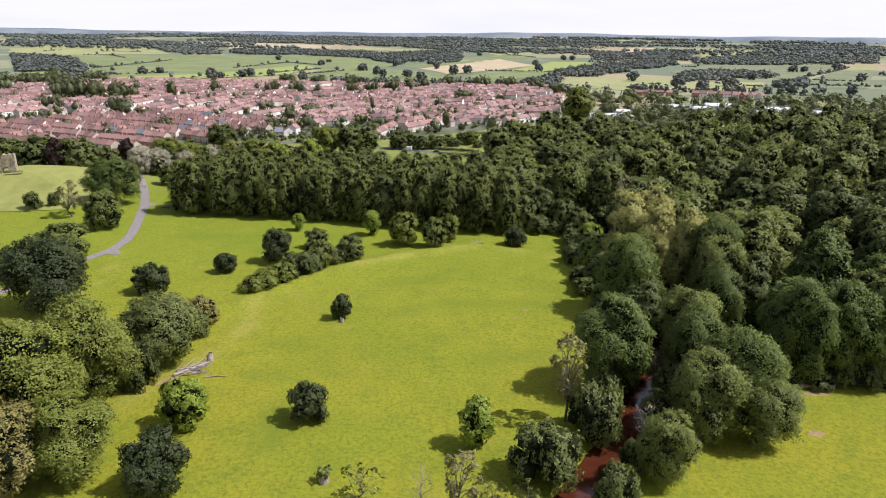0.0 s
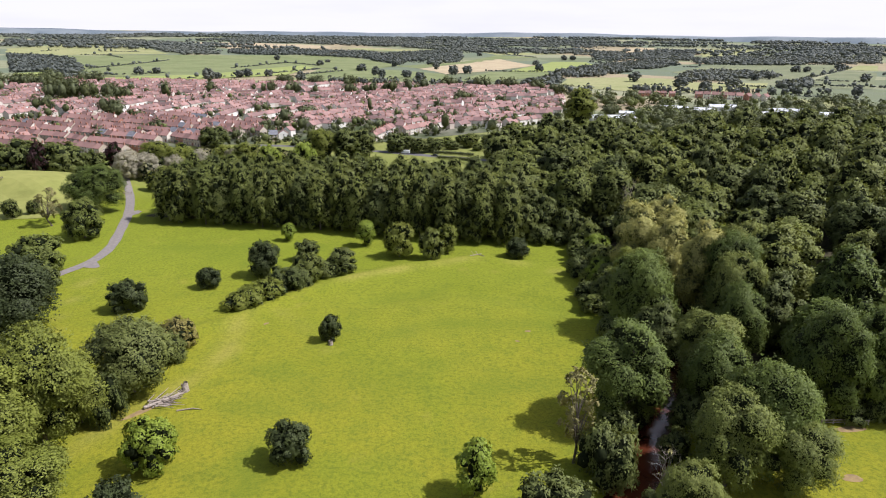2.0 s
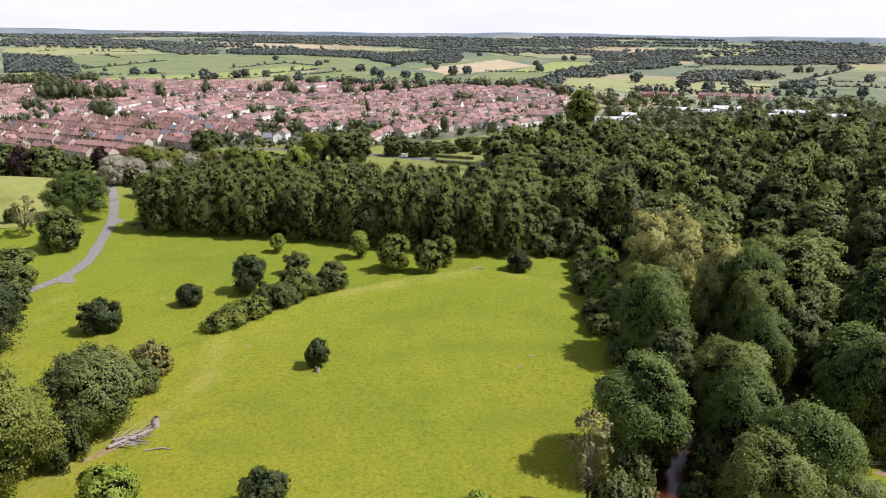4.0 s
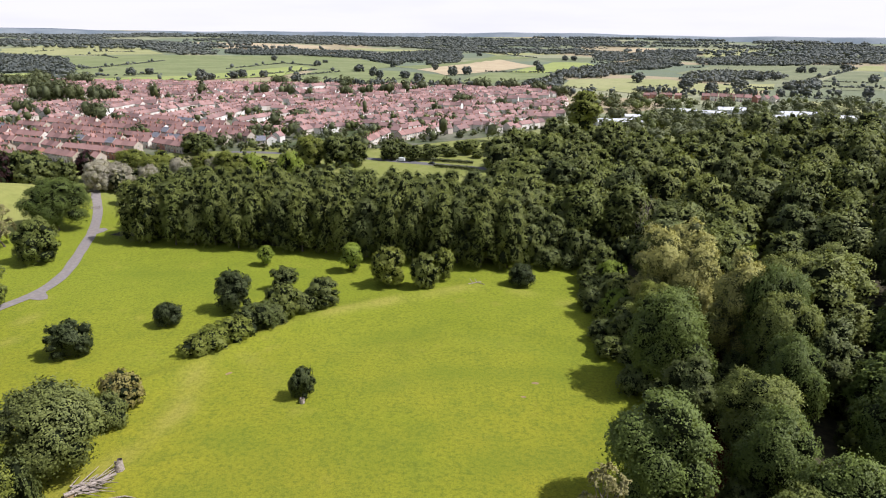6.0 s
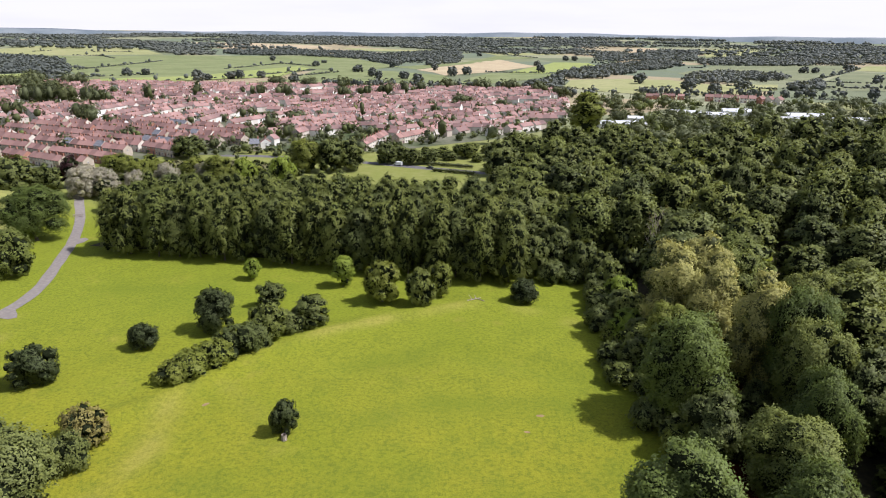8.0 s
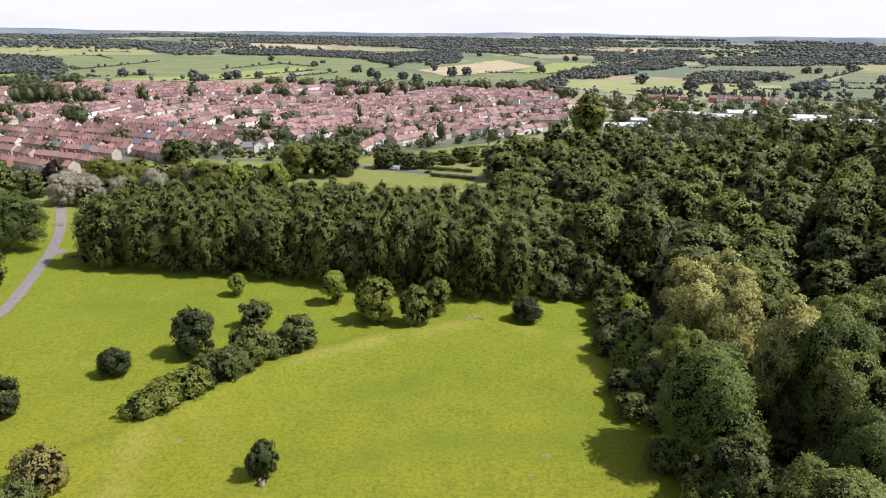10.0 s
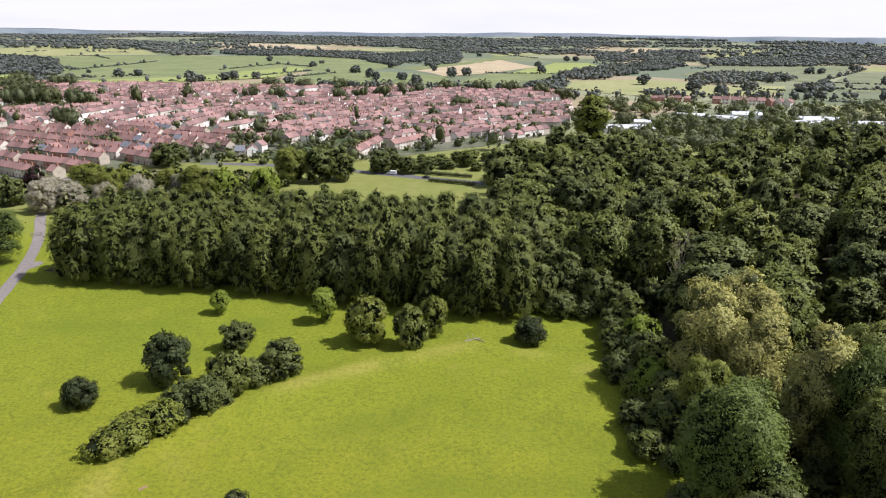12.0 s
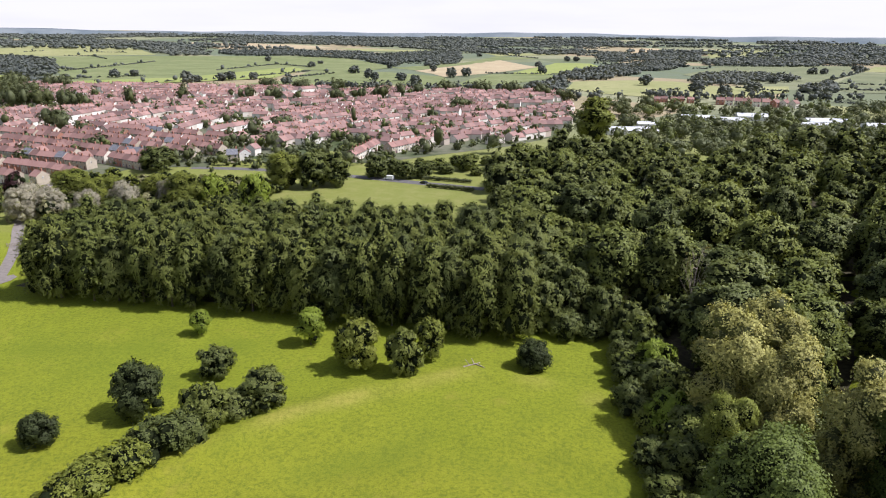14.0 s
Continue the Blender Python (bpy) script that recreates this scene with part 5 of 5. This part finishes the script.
FAR_FIELD_TREES = ((138, 1810, 15, 9), (129, 1609, 15, 9), (126, 1537, 14, 8), (251, 2165, 16, 10), (279, 2173, 16, 10), (-14, 2392, 15, 10), (-108, 1181, 14, 10), (-140, 1246, 15, 10), (265, 1217, 19, 11), (313, 1105, 15, 11), (400, 1122, 16, 12), (728, 1645, 16, 11),
                   (757, 1653, 14, 9), (910, 1806, 16, 14), (717, 1328, 15, 10), (520, 983, 14, 8), (509, 1312, 14, 9), (552, 1355, 15, 9), (329, 1036, 15, 9), (-300, 1120, 13, 9))
for x, y, h, r in FIELD_TREES + FAR_FIELD_TREES:
    plant("field_tree", x, y, h, r, "field trees")
rng = random.Random(4)
rows = [(rng.uniform(-240, 105), 1055 + rng.uniform(-22, 26), rng.uniform(9, 14), rng.uniform(5, 7.5)) for k in range(60)]
rows += [(rng.uniform(110, 480), rng.uniform(935, 1000), rng.uniform(9, 14), rng.uniform(5, 8)) for k in range(46)]
tree_stuff("tree_belt", rows, LEAF_HAZED, 90, 1.2, "dark green trees behind the town", "trees", 4)

# hills along the skyline, with the haze put into their blue-grey colour
verts, faces = [], []
for k in range(121):
    a = -0.75 + 1.5 * k / 120
    top = 84 + 5 * math.sin(a * 7 + 1) + 4 * math.sin(a * 17) + 2 * math.sin(a * 53)
    for d, z in ((4500, 30), (4650, top - 8), (4800, top), (4870, 20)):
        verts.append((d * math.sin(a), d * math.cos(a), z))
    if k:
        faces += [(4 * k - 4 + j, 4 * k + j, 4 * k + j + 1, 4 * k - 3 + j) for j in range(3)]
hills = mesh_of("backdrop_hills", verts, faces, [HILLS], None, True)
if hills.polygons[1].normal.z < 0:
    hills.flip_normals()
tagged(new("backdrop_hills", hills), "distant hills along the skyline, coloured blue-grey for haze", "hills", kind="structure")


# ---- along the road: hedges, van, car ----
def hedge(line, h, w, label):
    rows = []
    for (ax, ay), (bx, by) in zip(line, line[1:]):
        n = int(math.hypot(bx - ax, by - ay) / 1.1)
        rows += [(ax + (bx - ax) * k / n, ay + (by - ay) * k / n, h, w) for k in range(n)]
    ob = tree_stuff("hedge", rows, LEAF_DARK, 34, 0.4, label, "hedge", 3)
    ob["kind"] = "structure"
    return ob


hedge([(-27, 433), (-2.5, 423.5)], 2.2, 1.5, "clipped dark hedge along the road")
hedge([(-31, 451.5), (-4.3, 443)], 2.2, 1.5, "clipped dark hedge along the road")


def wheel_part(parent, x, y, r):
    v, f = limb((x, y - 0.1, r), (x, y + 0.1, r), r, r, 14)
    cap = [tuple(range(13, -1, -1)), tuple(range(14, 28))]
    tyre = part("tyre", mesh_of("tyre", v, [tuple(g) for g in f] + cap, [TYRE]), parent)
    v, f = limb((x, y - 0.115, r), (x, y + 0.115, r), r * 0.55, r * 0.55, 10)
    part("rim", mesh_of("rim", v, [tuple(g) for g in f] + [tuple(range(9, -1, -1)), tuple(range(10, 20))], [SHEET]), tyre)


def vehicle(profile, w, glass, material, wheels, r, at, turn, label, category):
    """A body drawn out from its side profile, with panes, wheels and lamps."""
    base = new(category)
    n = len(profile)
    v = [(x, -w / 2 * (1 if z < 1.0 else 0.9), z) for x, z in profile] + [(x, w / 2 * (1 if z < 1.0 else 0.9), z) for x, z in profile]
    f = [tuple(range(n)), tuple(range(2 * n - 1, n - 1, -1))] + [((k + 1) % n, k, n + k, n + (k + 1) % n) for k in range(n)]
    part("body", mesh_of("body", v, f, [material]), base)
    for x0, x1, z0, z1, y in glass:
        cv, cf = box(x0, x1, -y, y, z0, z1)
        part("window", mesh_of("window", cv, cf, [GLASS]), base)
    for x in wheels:
        for y in (-w / 2 + 0.02, w / 2 - 0.02):
            wheel_part(base, x, y, r)
    for y in (-w * 0.36, w * 0.36):
        cv, cf = box(profile[0][0] - 0.03, profile[0][0] + 0.05, y - 0.15, y + 0.15, 0.62, 0.8)
        part("headlight", mesh_of("headlight", cv, cf, [SHEET]), base)
    base.matrix_basis = pose(at[0], at[1], ground_z(*at) + 0.12, 0, 0, turn)
    return tagged(base, label, category)


vehicle([(-2.7, 0.35), (-2.75, 0.9), (-2.1, 1.15), (-1.4, 2.2), (-1.0, 2.35), (2.7, 2.35), (2.75, 0.4)], 2.0, [(-1.75, -0.95, 1.3, 1.85, 0.965)], WHITE, (-1.75, 1.75), 0.36, (-50, 449.5), -19, "white panel van on the road", "van")
vehicle([(-2.1, 0.3), (-2.15, 0.7), (-1.2, 0.92), (-0.6, 1.4), (0.9, 1.42), (1.6, 0.98), (2.1, 0.9), (2.12, 0.32)], 1.75, [(-0.55, 0.1, 0.98, 1.3, 0.86), (0.2, 0.95, 0.98, 1.3, 0.86)], CAR_DARK, (-1.35, 1.3), 0.32, (-30, 441.2), -20, "dark car on the road", "car")


# ---- dead wood, stump, ruin, fence ----
def branches(name, at, rows, turn, label, category):
    chunks = []
    for p, q, r0, r1 in rows:
        chunks.append(limb(p, q, r0, r1, 7))
        ends = limb(p, q, r0, r1, 7)[0]
        chunks.append((ends, np.array([(0, 2, 1, 1), (7, 8, 9, 9)])[:0].reshape(0, 4)))
    chunks = [c for c in chunks if len(c[1])]
    me = quick_mesh(name, chunks, BLEACHED)
    ob = new(name, me)
    ob.matrix_basis = pose(at[0], at[1], ground_z(*at), 0, 0, turn)
    return tagged(ob, label, category)


rng = random.Random(3)
rows = []
for k in range(34):
    a, n = rng.uniform(-0.85, 0.85), rng.uniform(1.8, 6.0)
    x, y, z = rng.uniform(-3.5, 1.0), rng.uniform(-1.4, 1.4), rng.uniform(0.1, 0.9)
    rows.append(((x, y, z), (x + n * math.cos(a), y + n * math.sin(a), max(0.08, z + rng.uniform(-0.5, 0.5))), rng.uniform(0.08, 0.22), 0.04))
rows.append(((-4.6, -0.2, 0.4), (3.8, 0.6, 0.9), 0.42, 0.3))
branches("fallen_tree", (-66, 134.5), rows, 38, "fallen bleached tree with a heap of broken limbs", "log")
rows = [((0, 0, -0.2), (0.1, 0, 1.0), 1.0, 0.8), ((0.1, 0, 1.0), (0.35, 0.1, 2.2), 0.8, 0.45), ((-0.4, 0.2, 0.8), (-0.7, 0.3, 1.7), 0.3, 0.12)]
branches("root_plate", (-64.2, 139.6), rows, 10, "weathered grey upturned root stump", "stump")
rows = [((-2.5, -1.5, 0.12), (1.5, 0.6, 0.3), 0.2, 0.12), ((0.2, -0.2, 0.2), (-0.6, 1.8, 0.8), 0.14, 0.06), ((0.5, 0, 0.2), (2.6, -1.5, 0.15), 0.16, 0.08), ((-1, -0.8, 0.2), (-2.2, 0.6, 1.2), 0.12, 0.05)]
branches("fallen_branch", (-0.2, 238.2), rows, 0, "bleached fallen branch on the grass", "log")
rows = [((-2.6, 0, 0.12), (0.6, 0.5, 0.25), 0.2, 0.14), ((0.6, 0.5, 0.25), (2.5, 0.1, 0.15), 0.14, 0.06)]
branches("fallen_branch", (-59.8, 131.8), rows, 8, "bleached fallen branch on the grass", "log")

stump = new("tree_stump")
v, f = limb((0, 0, -0.2), (0.1, 0, 1.6), 0.95, 0.8, 12)
v[12:, 2] += np.array([0.3 * math.sin(k * 2.1) for k in range(12)])
part("trunk", mesh_of("trunk", v, [tuple(g) for g in f], [BLEACHED]), stump)
lobes = np.array([(0, 0, 2.0, 1.2, 0.7), (0.5, 0.3, 2.3, 0.9, 0.6), (-0.6, 0.2, 2.1, 0.9, 0.5)])
part("crown", quick_mesh("crown", [leaf_cloud(np.random.default_rng(2), lobes, 420, 0.2, "bush"), core_of(np.random.default_rng(2), lobes, 0.8)], LEAF_MID), stump, "leafy regrowth on the stump")
stump.matrix_basis = pose(-26.2, 97, ground_z(-26.2, 97))
tagged(stump, "broken pale stump with leafy regrowth on top", "stump")
stump = new("tree_stump")
v, f = limb((0, 0, -0.2), (0, 0, 1.2), 0.6, 0.5, 10)
part("trunk", mesh_of("trunk", v, [tuple(g) for g in f], [BLEACHED]), stump)
stump.matrix_basis = pose(-36.9, 164.3, ground_z(-36.9, 164.3))
tagged(stump, "pale hollow trunk stub under a dark ivy crown", "stump")


def ruin_wall():
    """A broken stone wall with an arch through it, taller at one end, with ragged tops."""
    base = new("castle_ruin")
    bm = bmesh.new()
    nx, nz, w, h, t = 28, 22, 13.0, 11.0, 2.2
    rg = random.Random(9)
    for i in range(nx):
        x = (i + 0.5) / nx * w - w / 2
        top = h * (0.55 + 0.45 * smooth((x + 2) / 4)) - 0.35 * abs(x) * (x < -2) + rg.uniform(-0.7, 0.3)
        for k in range(nz):
            z = (k + 0.5) / nz * h
            arch = abs(x - 1.6) < 1.5 and z < 3.2 + math.sqrt(max(0, 2.25 - (x - 1.6) ** 2))
            slit = abs(x - 4.4) < 0.4 and 5 < z < 7
            if z > top or arch or slit:
                continue
            dx, dz, o = w / nx / 2, h / nz / 2, rg.uniform(-0.12, 0.12)
            bmesh.ops.create_cube(bm, size=1, matrix=Matrix.Translation((x, o, z)) @ Matrix.Diagonal((dx * 2.05, t, dz * 2.05, 1)))
    me = bpy.data.meshes.new("wall")
    bm.to_mesh(me)
    bm.free()
    me.materials.append(RUIN)
    part("wall", me, base)
    base.matrix_basis = pose(-236, 308, ground_z(-236, 308) - 1.5, 0, 0, 14)
    return tagged(base, "ruined pale limestone castle gatehouse wall with an arch", "ruin")


ruin_wall()
bridge = new("footbridge")
for name, (x0, x1, y0, y1, z0, z1) in (("deck", (-6, 6, -1, 1, 0, 0.25)), ("rail", (-6, 6, -1, -0.9, 1.0, 1.1)), ("rail", (-6, 6, 0.9, 1, 1.0, 1.1))):
    v, f = box(x0, x1, y0, y1, z0, z1)
    part(name, mesh_of(name, v, f, [BARK]), bridge)
for k in range(7):
    for y in (-0.95, 0.95):
        v, f = box(-6 + k * 2 - 0.06, -6 + k * 2 + 0.06, y - 0.05, y + 0.05, -2.5 if k % 3 == 0 else 0, 1.0)
        part("post", mesh_of("post", v, f, [BARK]), bridge)
bridge.matrix_basis = pose(-229, 306, ground_z(-229, 306) + 1.2, 0, 0, 8) @ Matrix.Scale(0.62, 4)
tagged(bridge, "dark timber footbridge beside the castle ruin", "bridge")

fence = new("fence")
for k in range(5):
    v, f = box(k * 2.4 - 0.08, k * 2.4 + 0.08, -0.08, 0.08, -0.2, 1.25)
    part("post", mesh_of("post", v, f, [BLEACHED]), fence)
for k in range(4):
    for z in (0.45, 0.8, 1.1):
        v, f = box(k * 2.4 + 0.08, k * 2.4 + 2.32, -0.04, 0.04, z - 0.06, z + 0.06)
        part("rail", mesh_of("rail", v, f, [BLEACHED]), fence)
fence.matrix_basis = pose(72, 136.6, ground_z(76, 136.6), 0, 0, 2)
tagged(fence, "weathered timber rail fence at the edge of the wood", "fence")

gate = new("field_gate")
for z in (0.25, 0.5, 0.75, 1.0, 1.25):
    v, f = box(-1.7, 1.7, -0.03, 0.03, z - 0.05, z + 0.05)
    part("bar", mesh_of("bar", v, f, [BLEACHED]), gate)
for x in (-1.75, 1.75):
    v, f = box(x - 0.1, x + 0.1, -0.1, 0.1, -0.2, 1.5)
    part("post", mesh_of("post", v, f, [BLEACHED]), gate)
gate.matrix_basis = pose(-171, 316.8, ground_z(-171, 316.8) + 0.1, 0, 0, 25)
tagged(gate, "closed weathered five-bar gate across the drive", "gate")
